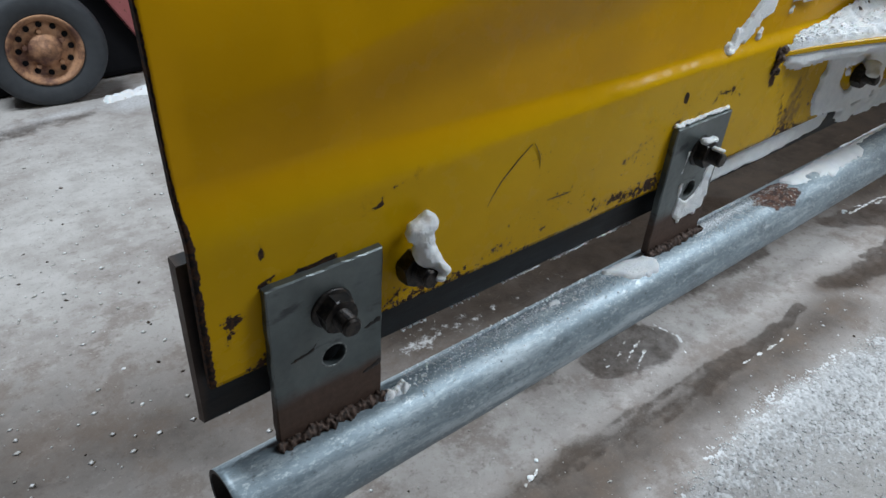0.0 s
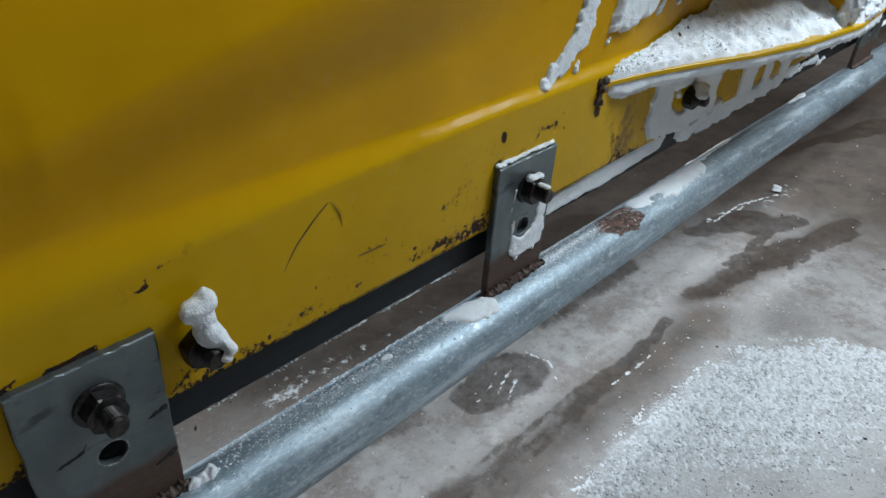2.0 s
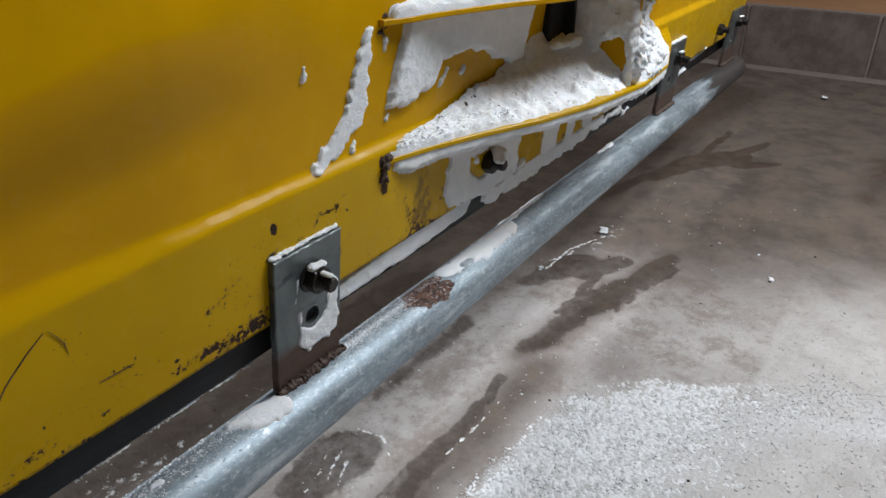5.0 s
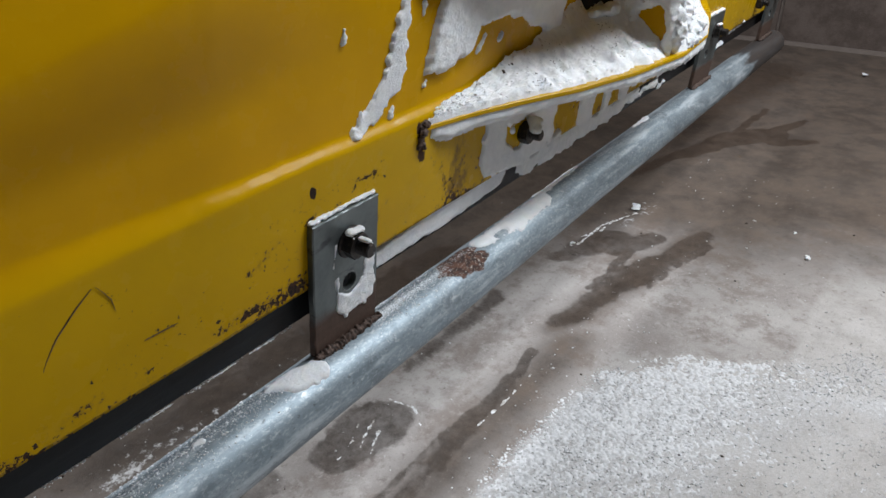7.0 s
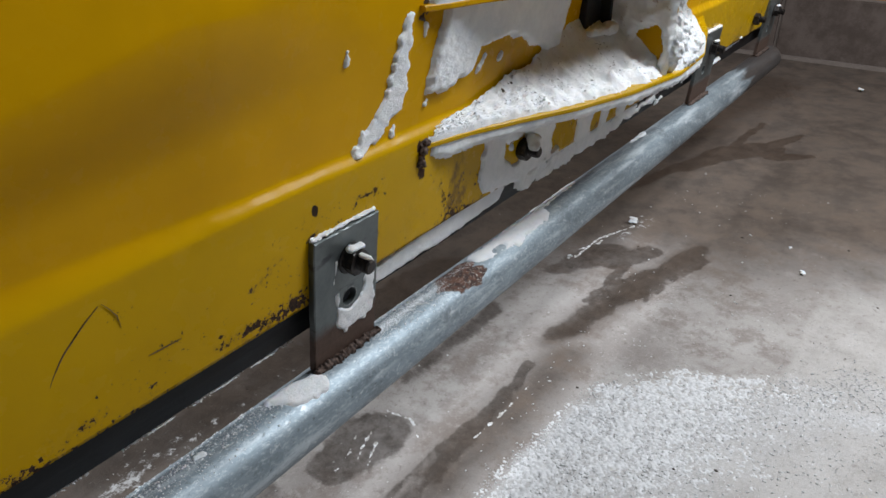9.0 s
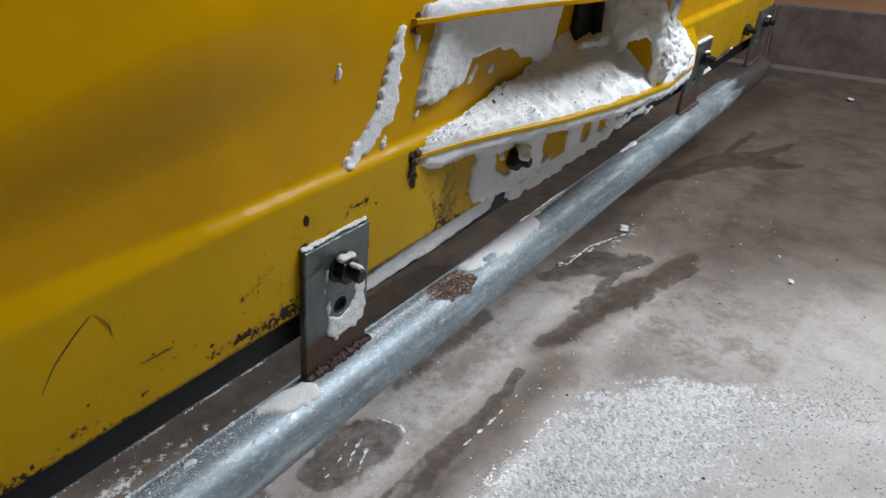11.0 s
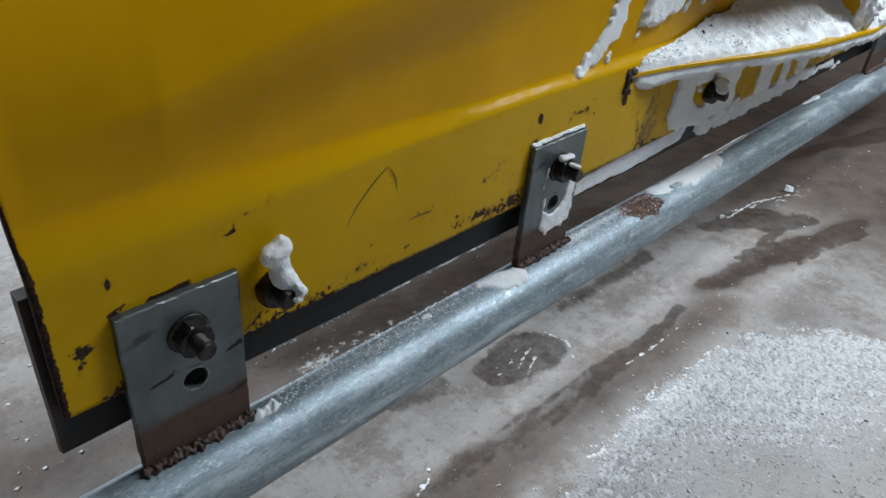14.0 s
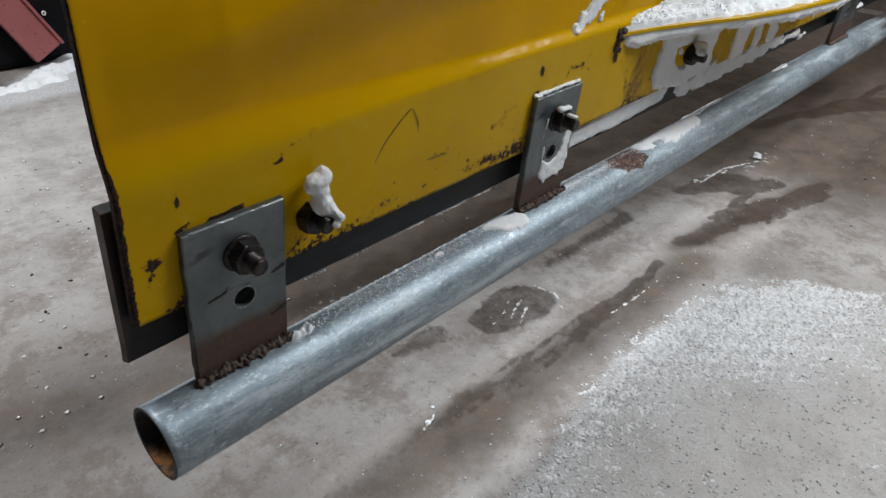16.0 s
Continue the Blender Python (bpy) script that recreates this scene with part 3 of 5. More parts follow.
chip = union(
    0.36 * low ** 0.6 * (0.45 + 0.55 * lumps) + 0.06 * low,
    0.42 * np.clip(1 - (mz - Z0) / 0.075, 0, 1) * (0.35 + 0.65 * lumps),
    0.75 * np.clip(1 - (mx - X0) / (0.010 + 0.006 * lumps + 0.024 * lumps * np.clip((0.50 - mz) / 0.085, 0, 1)), 0, 1) * np.clip((0.59 - mz) / 0.04, 0, 1),
    0.62 * np.clip(1 - (mx - X0) / 0.0035, 0, 1),
    0.55 * soft(cap(cx, cz, -0.03, 0.45, -0.022, 0.468, 0.006, 0.01), 0.012),
    0.75 * soft(cap(cx, cz, 0.487, 0.5225, 0.487, 0.5265, 0.005, 0.005), 0.003),
    0.68 * soft(cap(cx, cz, 0.0, 0.537, 0.004, 0.512, 0.0008, 0.0028), 0.004),
    0.64 * soft(cap(cx, cz, 0.085, 0.520, 0.103, 0.525, 0.0012, 0.0032), 0.004),
    0.55 * soft(cap(cx, cz, 0.103, 0.525, 0.106, 0.54, 0.002, 0.001), 0.003),
    0.50 * soft(cap(cx, cz, 0.11, 0.535, 0.135, 0.538, 0.003, 0.003), 0.006),
    0.70 * soft(cap(cx, cz, 0.03, 0.489, 0.062, 0.492, 0.005, 0.0035), 0.004),
    0.60 * soft(cap(cx, cz, 0.0, 0.489, 0.012, 0.495, 0.005, 0.002), 0.004),
    0.60 * soft(cap(cx, cz, 0.476, 0.495, 0.486, 0.50, 0.004, 0.003), 0.004),
    0.50 * soft(cap(cx, cz, 0.535, 0.517, 0.58, 0.513, 0.004, 0.006), 0.006),
    0.42 * soft(cap(cx, cz, 0.585, 0.45, 0.60, 0.47, 0.012, 0.01), 0.012),
    0.40 * soft(cap(cx, cz, 0.73, 0.43, 0.76, 0.48, 0.03, 0.012), 0.03),
    0.44 * soft(cap(cx, cz, 0.36, 0.428, 0.47, 0.425, 0.012, 0.02), 0.015),
    0.42 * soft(cap(cx, cz, 0.22, 0.43, 0.25, 0.43, 0.012, 0.012), 0.015),
    0.43 * soft(cap(cx, cz, 0.40, 0.47, 0.44, 0.49, 0.01, 0.01), 0.012),
    0.66 * soft(cap(cx, cz, 0.660, 0.502, 0.656, 0.54, 0.009, 0.008), 0.012),
    0.42 * soft(cap(cx, cz, 0.68, 0.50, 0.72, 0.45, 0.012, 0.02), 0.02),
)
strip = np.clip((0.535 - mz) / 0.02, 0, 1)
speck = strip * np.clip(0.55 + 0.9 * jot + 0.35 * np.clip((mx - 0.05) / 0.5, 0, 1) - 0.25 * np.clip((mz - 0.45) / 0.05, 0, 1), 0, 1)
speck = union(speck, 0.95 * soft(cap(cx, cz, 0.57, 0.515, 0.63, 0.53, 0.015, 0.012), 0.02), strip * soft(cap(cx, cz, 0.60, 0.45, 0.76, 0.44, 0.02, 0.03), 0.03), strip * 0.95 * soft(cap(cx, cz, 0.33, 0.44, 0.46, 0.44, 0.015, 0.025), 0.02))
stain = union(
    0.75 * soft(cap(cx, cz, 0.735, 0.49, 0.745, 0.44, 0.018, 0.03), 0.025),
    0.62 * soft(cap(cx, cz, 0.645, 0.51, 0.66, 0.50, 0.012, 0.012), 0.02),
    0.50 * soft(cap(cx, cz, 0.34, 0.432, 0.47, 0.432, 0.010, 0.016), 0.02),
    0.50 * soft(cap(cx, cz, 0.20, 0.430, 0.26, 0.432, 0.012, 0.012), 0.02),
    0.45 * soft(cap(cx, cz, 0.40, 0.485, 0.42, 0.475, 0.014, 0.014), 0.02),
    0.50 * soft(cap(cx, cz, 0.085, 0.530, 0.15, 0.540, 0.012, 0.010), 0.02),
    0.50 * np.clip(1 - (mz - Z0) / 0.02, 0, 1),
)
n1, n2 = mx.shape
front = np.stack([mx, my, mz], -1).reshape(-1, 3)
back = front + np.array([0, 0.006, 0])
ix = np.arange(n1 * n2).reshape(n1, n2)
N = n1 * n2
q = np.stack([ix[:-1, :-1], ix[1:, :-1], ix[1:, 1:], ix[:-1, 1:]], -1).reshape(-1, 4)
loop = np.concatenate([ix[:, 0], ix[-1, 1:], ix[-2::-1, -1], ix[0, -2:0:-1]])
nxt = np.roll(loop, -1)
rimf = np.stack([nxt, loop, loop + N, nxt + N], -1)
me = mesh("moldboard", np.concatenate([front, back]), np.concatenate([q, q[:, ::-1] + N, rimf]), True, chip=np.tile(chip.ravel(), 2), speck=np.tile(speck.ravel(), 2), stain=np.tile(stain.ravel(), 2))
me.polygons.foreach_set("use_smooth", [True] * (2 * len(q)) + [False] * len(rimf))
under(part("moldboard", me, YELLOW, plow, "yellow enamelled curved blade sheet with rust chips along its lower edge"))

# cutting edge bolted behind the sheet
prof = [(0.0155, 0.522), (0.0175, 0.520), (0.0235, 0.45), (0.0290, 0.390), (0.0320, 0.371), (0.0440, 0.366), (0.041, 0.385), (0.036, 0.45), (0.030, 0.521), (0.0275, 0.524)]
ex = np.arange(-0.0495, 2.52, 0.02)
v, f, k = [], [], len(prof)
for i, x in enumerate(ex):
    w = 0.0012 * fbm((x, 0, 0), 6)
    v += [(x, y + w, z + (0.0015 * fbm((x, 1, 0), 14) if z < 0.37 else 0)) for y, z in prof]
for i in range(len(ex) - 1):
    for j in range(k):
        a, b = i * k + j, i * k + (j + 1) % k
        f.append((a, b, b + k, a + k))
f += [tuple(range(k))[::-1], tuple((len(ex) - 1) * k + j for j in range(k))]
bm = bmesh.new()
tmp = mesh("cutting_edge", v, f, False)
bm.from_mesh(tmp)
bmesh.ops.recalc_face_normals(bm, faces=bm.faces)
under(part("cutting_edge", bm, EDGE, plow, "black worn steel cutting edge"))

# pipe along the lower edge
PY, PZ, PR = 0.0085, 0.2925, 0.0367
px = np.arange(-0.052, 2.524, 0.006)
pa = np.arange(64) * 2 * math.pi / 64
gx, ga = np.meshgrid(px, pa, indexing="ij")
up = np.cos(ga)  # ga is measured from straight up towards the camera's side
nz1 = np.array([fbm((x, math.cos(a), math.sin(a)), 3.0, 4) for x, a in zip(gx.ravel(), ga.ravel())]).reshape(gx.shape)
nz2 = np.array([fbm((x * 3, math.cos(a), math.sin(a) + 7), 4.0, 4) for x, a in zip(gx.ravel(), ga.ravel())]).reshape(gx.shape)
rr = PR + 0.00025 * nz2
arc = (ga + math.pi) % (2 * math.pi) - math.pi  # signed angle from the top
rust = union(soft(cap(gx + 0.015 * nz1, arc * PR, 0.718, 0.006, 0.765, 0.010, 0.019, 0.024), 0.014), 0.55 * soft(cap(gx, arc * PR, 1.72, 0.0, 1.82, 0.0, 0.014, 0.014), 0.012))
frost = union(
    0.56 * soft(cap(gx, arc * PR, 0.16, -0.010, 0.42, -0.004, 0.008, 0.016), 0.02),
    0.62 * soft(cap(gx, arc * PR, 0.575, 0.0, 0.70, 0.0, 0.016, 0.012), 0.014),
    0.55 * soft(cap(gx, arc * PR, 0.70, -0.008, 0.80, 0.0, 0.006, 0.010), 0.012),
    0.42 * soft(cap(gx, arc * PR, 1.0, 0.0, 1.6, 0.0, 0.010, 0.012), 0.012),
)
# darker towards the far end, along the underside and on two lengthwise lines
darkening = union(1.0 * np.clip((gx + 0.06 * nz1 - 2.02) / 0.2, 0, 1), 0.55 * np.clip(-up * 1.6 - 0.3, 0, 1), 0.62 * np.clip(1 - np.abs(arc * PR + 0.004 + 0.003 * nz1) / 0.004, 0, 1) * (gx < 0.48), 0.5 * np.clip(1 - np.abs(arc * PR - 0.012 + 0.003 * nz1) / 0.003, 0, 1))
vo = np.stack([gx, PY - rr * np.sin(ga), PZ + rr * np.cos(ga)], -1).reshape(-1, 3)
m1, m2 = gx.shape
ip = np.arange(m1 * m2).reshape(m1, m2)
jp = np.roll(ip, -1, 1)
fo = np.stack([ip[:-1], ip[1:], jp[1:], jp[:-1]], -1).reshape(-1, 4)
ends, fe = [], []
for e, x in ((0, px[0]), (m1 - 1, px[-1])):
    s = len(vo) + len(ends)
    ends += [(x, PY - 0.0333 * math.sin(a), PZ + 0.0333 * math.cos(a)) for a in pa]
    for j in range(64):
        k = (j + 1) % 64
        fe.append((ip[e, j], ip[e, k], s + k, s + j) if e == 0 else (ip[e, k], ip[e, j], s + j, s + k))
allv = np.concatenate([vo, np.array(ends)])
pad = np.zeros(len(ends))
me = mesh("pipe", allv, np.concatenate([fo, np.array(fe)]), True, rust=np.concatenate([rust.ravel(), pad]), frost=np.concatenate([frost.ravel(), pad]), darkening=np.concatenate([darkening.ravel(), pad]))
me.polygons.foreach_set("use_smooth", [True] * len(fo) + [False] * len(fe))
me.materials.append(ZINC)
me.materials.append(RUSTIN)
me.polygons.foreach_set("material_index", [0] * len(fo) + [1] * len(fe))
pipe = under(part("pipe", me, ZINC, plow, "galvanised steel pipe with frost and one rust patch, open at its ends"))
v, f = [], []
bx = np.linspace(px[0] + 0.0005, px[-1] - 0.0005, 60)
for x in bx:
    v += [(x, PY - 0.0333 * math.sin(a), PZ + 0.0333 * math.cos(a)) for a in pa]
for i in range(len(bx) - 1):
    for j in range(64):
        f.append((i * 64 + j, i * 64 + (j + 1) % 64, (i + 1) * 64 + (j + 1) % 64, (i + 1) * 64 + j))
part("bore", mesh("bore", v, f), RUSTIN, pipe, "rusty inside of the pipe")


# mounting plates
def plate_mesh(width, height, hole_x, hole_z, hole_r, thick, seed):
    """A plate in x and z from (0, 0), its front at y = 0, with one hole through it."""
    out = []
    per = 16
    cs = [(0, 0), (width, 0), (width, height), (0, height)]
    for i in range(4):
        (a, b), (c, d) = cs[i], cs[(i + 1) % 4]
        out += [(a + (c - a) * k / per, b + (d - b) * k / per) for k in range(per)]
    rnd = random.Random(seed)
    out = [(x + rnd.uniform(-0.0006, 0.0006), z + rnd.uniform(-0.0006, 0.0006)) for x, z in out]
    ring = []
    for x, z in out:
        a = math.atan2(z - hole_z, x - hole_x)
        ring.append((hole_x + hole_r * math.cos(a), hole_z + hole_r * math.sin(a)))
    bm = bmesh.new()
    rows = []
    inset = 0.0012
    for y, shrink in ((0.0, 1), (inset, 0), (thick, 0)):
        c = Vector((width / 2, height / 2))
        row = []
        for x, z in out:
            if shrink:
                x, z = min(max(x, inset), width - inset), min(max(z, inset), height - inset)
            row.append(bm.verts.new((x, y, z)))
        rows.append(row)
    levels = []
    for y in (0.0, thick):
        cols = []
        base = rows[0] if y == 0 else rows[2]
        for t in (0.33, 0.66, 1.0):
            cols.append([bm.verts.new((v.co.x + (rx - v.co.x) * t, y, v.co.z + (rz - v.co.z) * t)) for v, (rx, rz) in zip(base, ring)])
        levels.append([base] + cols)
    n = len(out)
    for i in range(n):
        j = (i + 1) % n
        for a, b in ((rows[0], rows[1]), (rows[1], rows[2])):
            bm.faces.new((a[i], a[j], b[j], b[i]))
        for lv in levels:
            for a, b in zip(lv[:-1], lv[1:]):
                bm.faces.new((a[i], a[j], b[j], b[i]))
        bm.faces.new((levels[0][-1][i], levels[0][-1][j], levels[1][-1][j], levels[1][-1][i]))
    bmesh.ops.recalc_face_normals(bm, faces=bm.faces)
    me = bpy.data.meshes.new("mounting_plate")
    bm.to_mesh(me)
    bm.free()
    return me


def nut_bm(twist):
    bm = bmesh.new()
    r = 0.0160
    rows = []
    for y, s in ((0.0, 0.93), (-0.0015, 1.0), (-0.0125, 1.0), (-0.0145, 0.88), (-0.0145, 0.6)):
        row = []
        for i in range(24):
            a = twist + i * math.pi / 12
            hexr = r * math.cos(math.pi / 6) / math.cos((a - twist + math.pi / 6) % (math.pi / 3) - math.pi / 6)
            q = hexr * s if s < 0.99 else hexr
            if s == 0.88 or s == 0.93:
                q = min(hexr, r * 0.9)
            row.append(bm.verts.new((q * math.cos(a), y, q * math.sin(a))))
        rows.append(row)
    for a, b in zip(rows[:-1], rows[1:]):
        for i in range(24):
            bm.faces.new((a[i], a[(i + 1) % 24], b[(i + 1) % 24], b[i]))
    bm.faces.new(rows[0])
    bm.faces.new(rows[-1])
    bmesh.ops.recalc_face_normals(bm, faces=bm.faces)
    return bm


def stud_bm(length):
    bm = bmesh.new()
    rows = []
    prof = [(0.0082, -0.0135)]
    y = -0.0145
    while y > -length + 0.003:
        prof += [(0.0084, y), (0.0077, y - 0.0008)]
        y -= 0.0016
    prof += [(0.0082, -length + 0.0015), (0.0066, -length)]
    for r, y in prof:
        rows.append([bm.verts.new((r * math.cos(i * math.pi / 12), y, r * math.sin(i * math.pi / 12))) for i in range(24)])
    for a, b in zip(rows[:-1], rows[1:]):
        for i in range(24):
            bm.faces.new((a[i], a[(i + 1) % 24], b[(i + 1) % 24], b[i]))
    bm.faces.new(rows[-1])
    bmesh.ops.recalc_face_normals(bm, faces=bm.faces)
    return bm


def bolt(x, y, z, parent, twist, length=0.030, tip=0.0):
    """A nut with its stud, as one part whose stud is a piece of its own."""
    nut = under(part("nut", nut_bm(twist), NUT, parent, "dark oily steel hex nut"))
    nut.matrix_basis = pose(x, y, z, tip, 0, 0)
    if parent is not plow:
        nut.matrix_parent_inverse = Matrix.Identity(4)
    if parent is not plow:
        v, f = lathe([(0.0085, 0.0), (0.0175, 0.0), (0.0182, 0.0008), (0.0178, 0.0024), (0.0168, 0.0032), (0.0085, 0.0034)], 36)
        washer = part("washer", mesh("washer", v, f), NUT, parent, "dark flat steel washer")
        washer.matrix_basis = pose(x, y + 0.0005, z, 90 + tip, 0, 0)
    stud = part("stud", stud_bm(length), NUT, nut if parent is plow else parent)
    stud.matrix_basis = Matrix.Identity(4) if parent is plow else pose(x, y, z, tip, 0, 0)
    return nut


LEANP = math.degrees(math.atan2(0.014, 0.157))
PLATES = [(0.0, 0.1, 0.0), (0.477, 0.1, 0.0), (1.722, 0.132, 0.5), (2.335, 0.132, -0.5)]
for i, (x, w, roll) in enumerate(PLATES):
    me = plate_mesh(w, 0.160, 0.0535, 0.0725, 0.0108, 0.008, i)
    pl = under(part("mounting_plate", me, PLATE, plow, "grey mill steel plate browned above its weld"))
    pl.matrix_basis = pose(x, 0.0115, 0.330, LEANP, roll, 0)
    nut = bolt(0.053 if i < 2 else 0.078, 0.0, 0.122, pl, 0.25 + i * 0.4)
    v, f = lathe([(0.0106, 0.0), (0.0109, 0.0005), (0.0116, 0.0006), (0.0124, 0.0)], 32)
    ring = part("hole_rim", mesh("hole_rim", v, f), RUBBED, pl, "raised steel lip round a drilled hole")
    ring.matrix_basis = pose(0.0535, 0.0002, 0.0725, 90, 0, 0)
    # weld bead between plate and pipe
    v, f = [], []
    steps, sides = 110, 12
    for s in range(steps + 1):
        u = s / steps
        bxx = -0.004 + (w + 0.008) * u
        r0 = 0.0052 * (0.55 + 0.45 * math.sin(math.pi * min(1, max(0, u * 1.0))) ** 0.3)
        for j in range(sides):
            a = 2 * math.pi * j / sides
            p = Vector((bxx + i * 3, math.cos(a) * 0.01, math.sin(a) * 0.01))
            r = r0 * (1 + 0.55 * fbm(p, 130, 3) + 0.7 * fbm(p + Vector((5, 0, 0)), 320, 2))
            v.append((bxx, -0.0035 + r * math.cos(a), 0.0005 + r * 1.15 * math.sin(a)))
    for s in range(steps):
        for j in range(sides):
            f.append((s * sides + j, s * sides + (j + 1) % sides, (s + 1) * sides + (j + 1) % sides, (s + 1) * sides + j))
    f += [tuple(range(sides))[::-1], tuple(steps * sides + j for j in range(sides))]
    part("weld_bead", mesh("weld_bead", v, f), WELD, pl, "lumpy burnt brown weld bead")

for x, z in ((0.132, 0.456), (0.905, 0.462), (2.21, 0.456)):
    bolt(x, float(face_y(z)) - 0.0005, z, plow, x * 9, 0.031)

# ribs across the back of the blade, with upright webs between them
LOW_RIB = [(0.656, 0.006), (0.662, -0.002), (0.735, -0.018), (0.81, -0.043), (0.90, -0.077), (1.02, -0.107), (1.17, -0.126), (1.32, -0.115), (1.52, -0.06), (1.70, 0.006)]
HIGH_RIB = [(0.648, 0.006), (0.650, -0.012), (0.684, -0.022), (0.735, -0.030), (0.80, -0.048), (0.84, -0.060), (0.90, -0.085), (1.02, -0.122), (1.17, -0.142), (1.32, -0.128), (1.52, -0.07), (1.70, 0.006)]


def rib(name, z, label, outline):
    bm = bmesh.new()
    rings = []
    for dz, s in ((0.0025, 0.0012), (0.0037, 0.0), (0.0078, 0.0), (0.009, 0.0012)):
        rings.append([bm.verts.new((x, y + (s if y < 0 else 0), z + dz)) for x, y in outline])
    k = len(outline)
    for a, b in zip(rings[:-1], rings[1:]):
        for i in range(k):
            bm.faces.new((a[i], a[(i + 1) % k], b[(i + 1) % k], b[i]))
    bm.faces.new(rings[0])
    bm.faces.new(rings[-1])
    bmesh.ops.recalc_face_normals(bm, faces=bm.faces)
    ob = under(part(name, bm, YELLOW, plow, label))
    at = ob.data.attributes.new("chip", "FLOAT", "POINT")
    at.data.foreach_set("value", [0.27] * len(ob.data.vertices))
    return ob


rib("rib", 0.530, "yellow steel shelf rib with rusted weld at its end", LOW_RIB)
rib("rib", 0.683, "yellow steel shelf rib under snow", HIGH_RIB)
for x, depth in ((1.14, 0.112),):
    bm = bmesh.new()
    box(bm, (x, -depth, 0.5392), (x + 0.01, 0.002, 0.683), 0.001)
    under(part("web", bm, YELLOW, plow, "upright yellow steel web between the ribs"))

bm = bmesh.new()
bmesh.ops.create_cone(bm, cap_ends=True, segments=16, radius1=0.006, radius2=0.006, depth=2.42, matrix=Matrix.Translation((1.2, -0.03, 1.90)))
under(part("lift_cable", bm, EDGE, plow, "steel cable that holds the blade up"))
# black box standing in for a shaded recess, with a thin bar before it
bm = bmesh.new()
box(bm, (1.050, -0.010, 0.600), (1.118, 0.002, 0.683), 0.002)
box(bm, (1.100, -0.026, 0.600), (1.108, -0.008, 0.683), 0.0015)
under(part("recess_dark", bm, EDGE, plow, "black block put in for the shaded recess between the ribs"))

# scratches in the enamel
def scratch(points, r):
    cu = bpy.data.curves.new("scratch", "CURVE")
    cu.dimensions, cu.bevel_depth, cu.bevel_resolution = "3D", r, 1
    sp = cu.splines.new("POLY")
    sp.points.add(len(points) - 1)
    for p, (x, z) in zip(sp.points, points):
        p.co = (x, float(face_y(z)) - 0.0001, z, 1)
    for i, p in enumerate(sp.points):
        p.radius = 0.4 + 0.6 * math.sin(math.pi * (i + 0.5) / len(points))
    tmp = new("scratch", cu)
    me = bpy.data.meshes.new_from_object(tmp.evaluated_get(bpy.context.evaluated_depsgraph_get()))
    bpy.data.objects.remove(tmp)
    me.materials.clear()
    return under(part("scratch", me, WELD, plow, "thin dark scratch in the enamel"))


def arc_points(x0, z0, x1, z1, bow, k=14):
    rnd = random.Random(int(x0 * 1000))
    return [(x0 + (x1 - x0) * t + bow * math.sin(math.pi * t) + rnd.uniform(-0.0004, 0.0004), z0 + (z1 - z0) * t) for t in [i / k for i in range(k + 1)]]


scratch(arc_points(0.214, 0.483, 0.259, 0.531, -0.006), 0.0007)
scratch(arc_points(0.262, 0.531, 0.274, 0.503, 0.003), 0.0004)
scratch(arc_points(0.293, 0.463, 0.325, 0.462, 0.0), 0.0005)

# ---- machine in the background ----
machine = thing("red_machine", "old red and black garden machine with a rusty wheel", "machine", at=(0.3, 2.3, 0))
mi = Matrix.Translation((-0.3, -2.3, 0))
# dark box behind the wheel; its shade is in the colour
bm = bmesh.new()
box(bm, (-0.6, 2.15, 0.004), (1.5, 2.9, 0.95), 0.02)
o = part("underbody", bm, BLACK, machine, "near-black underbody with the shade put into its colour")
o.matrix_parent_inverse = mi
bm = bmesh.new()
box(bm, (-0.055, -0.02, 0.0), (0.045, 0.02, 0.75), 0.006)
box(bm, (0.045, -0.030, 0.0), (0.055, 0.02, 0.75), 0.003)
o = part("red_arm", bm, RED, machine, "sloping faded red steel channel")
o.matrix_parent_inverse = mi
o.matrix_basis = pose(0.67, 2.10, 0.055, 0, -30, 0)
v, f = lathe([(0.006 + 0.0022 * math.cos(a), 0.0022 * math.sin(a)) for a in [i * math.tau / 8 for i in range(9)]], 20)
o = part("hook_eye", mesh("hook_eye", v, f), LAMPM, machine, "small pale steel eye on the black underbody")
o.matrix_parent_inverse = mi
o.matrix_basis = pose(0.70, 2.145, 0.167, 80, 0, 20)
WR = 0.172
prof_t = [(0.098, -0.040), (0.112, -0.050), (0.150, -0.056), (0.164, -0.050), (0.171, -0.030), (0.172, 0.0), (0.171, 0.030), (0.164, 0.050), (0.150, 0.056), (0.112, 0.050), (0.098, 0.040)]
v, f = lathe(prof_t, 56)
wheel = part("tyre", mesh("tyre", v, f), TYRE, machine, "black worn rubber tyre")
wheel.matrix_parent_inverse = mi
wheel.matrix_basis = pose(0.270, 2.035, WR - 0.006, 90, 0, -8)
prof_r = [(0.0, 0.056), (0.018, 0.056), (0.022, 0.050), (0.036, 0.047), (0.050, 0.038), (0.058, 0.022), (0.092, 0.016), (0.098, 0.026), (0.104, 0.040), (0.112, 0.048), (0.120, 0.050), (0.121, 0.046), (0.112, 0.030), (0.1, -0.03)]
v, f = lathe([(r * 0.86, h) for r, h in prof_r], 48)
part("rim", mesh("rim", v, f), RIM, wheel, "rusty steel wheel rim with round holes")
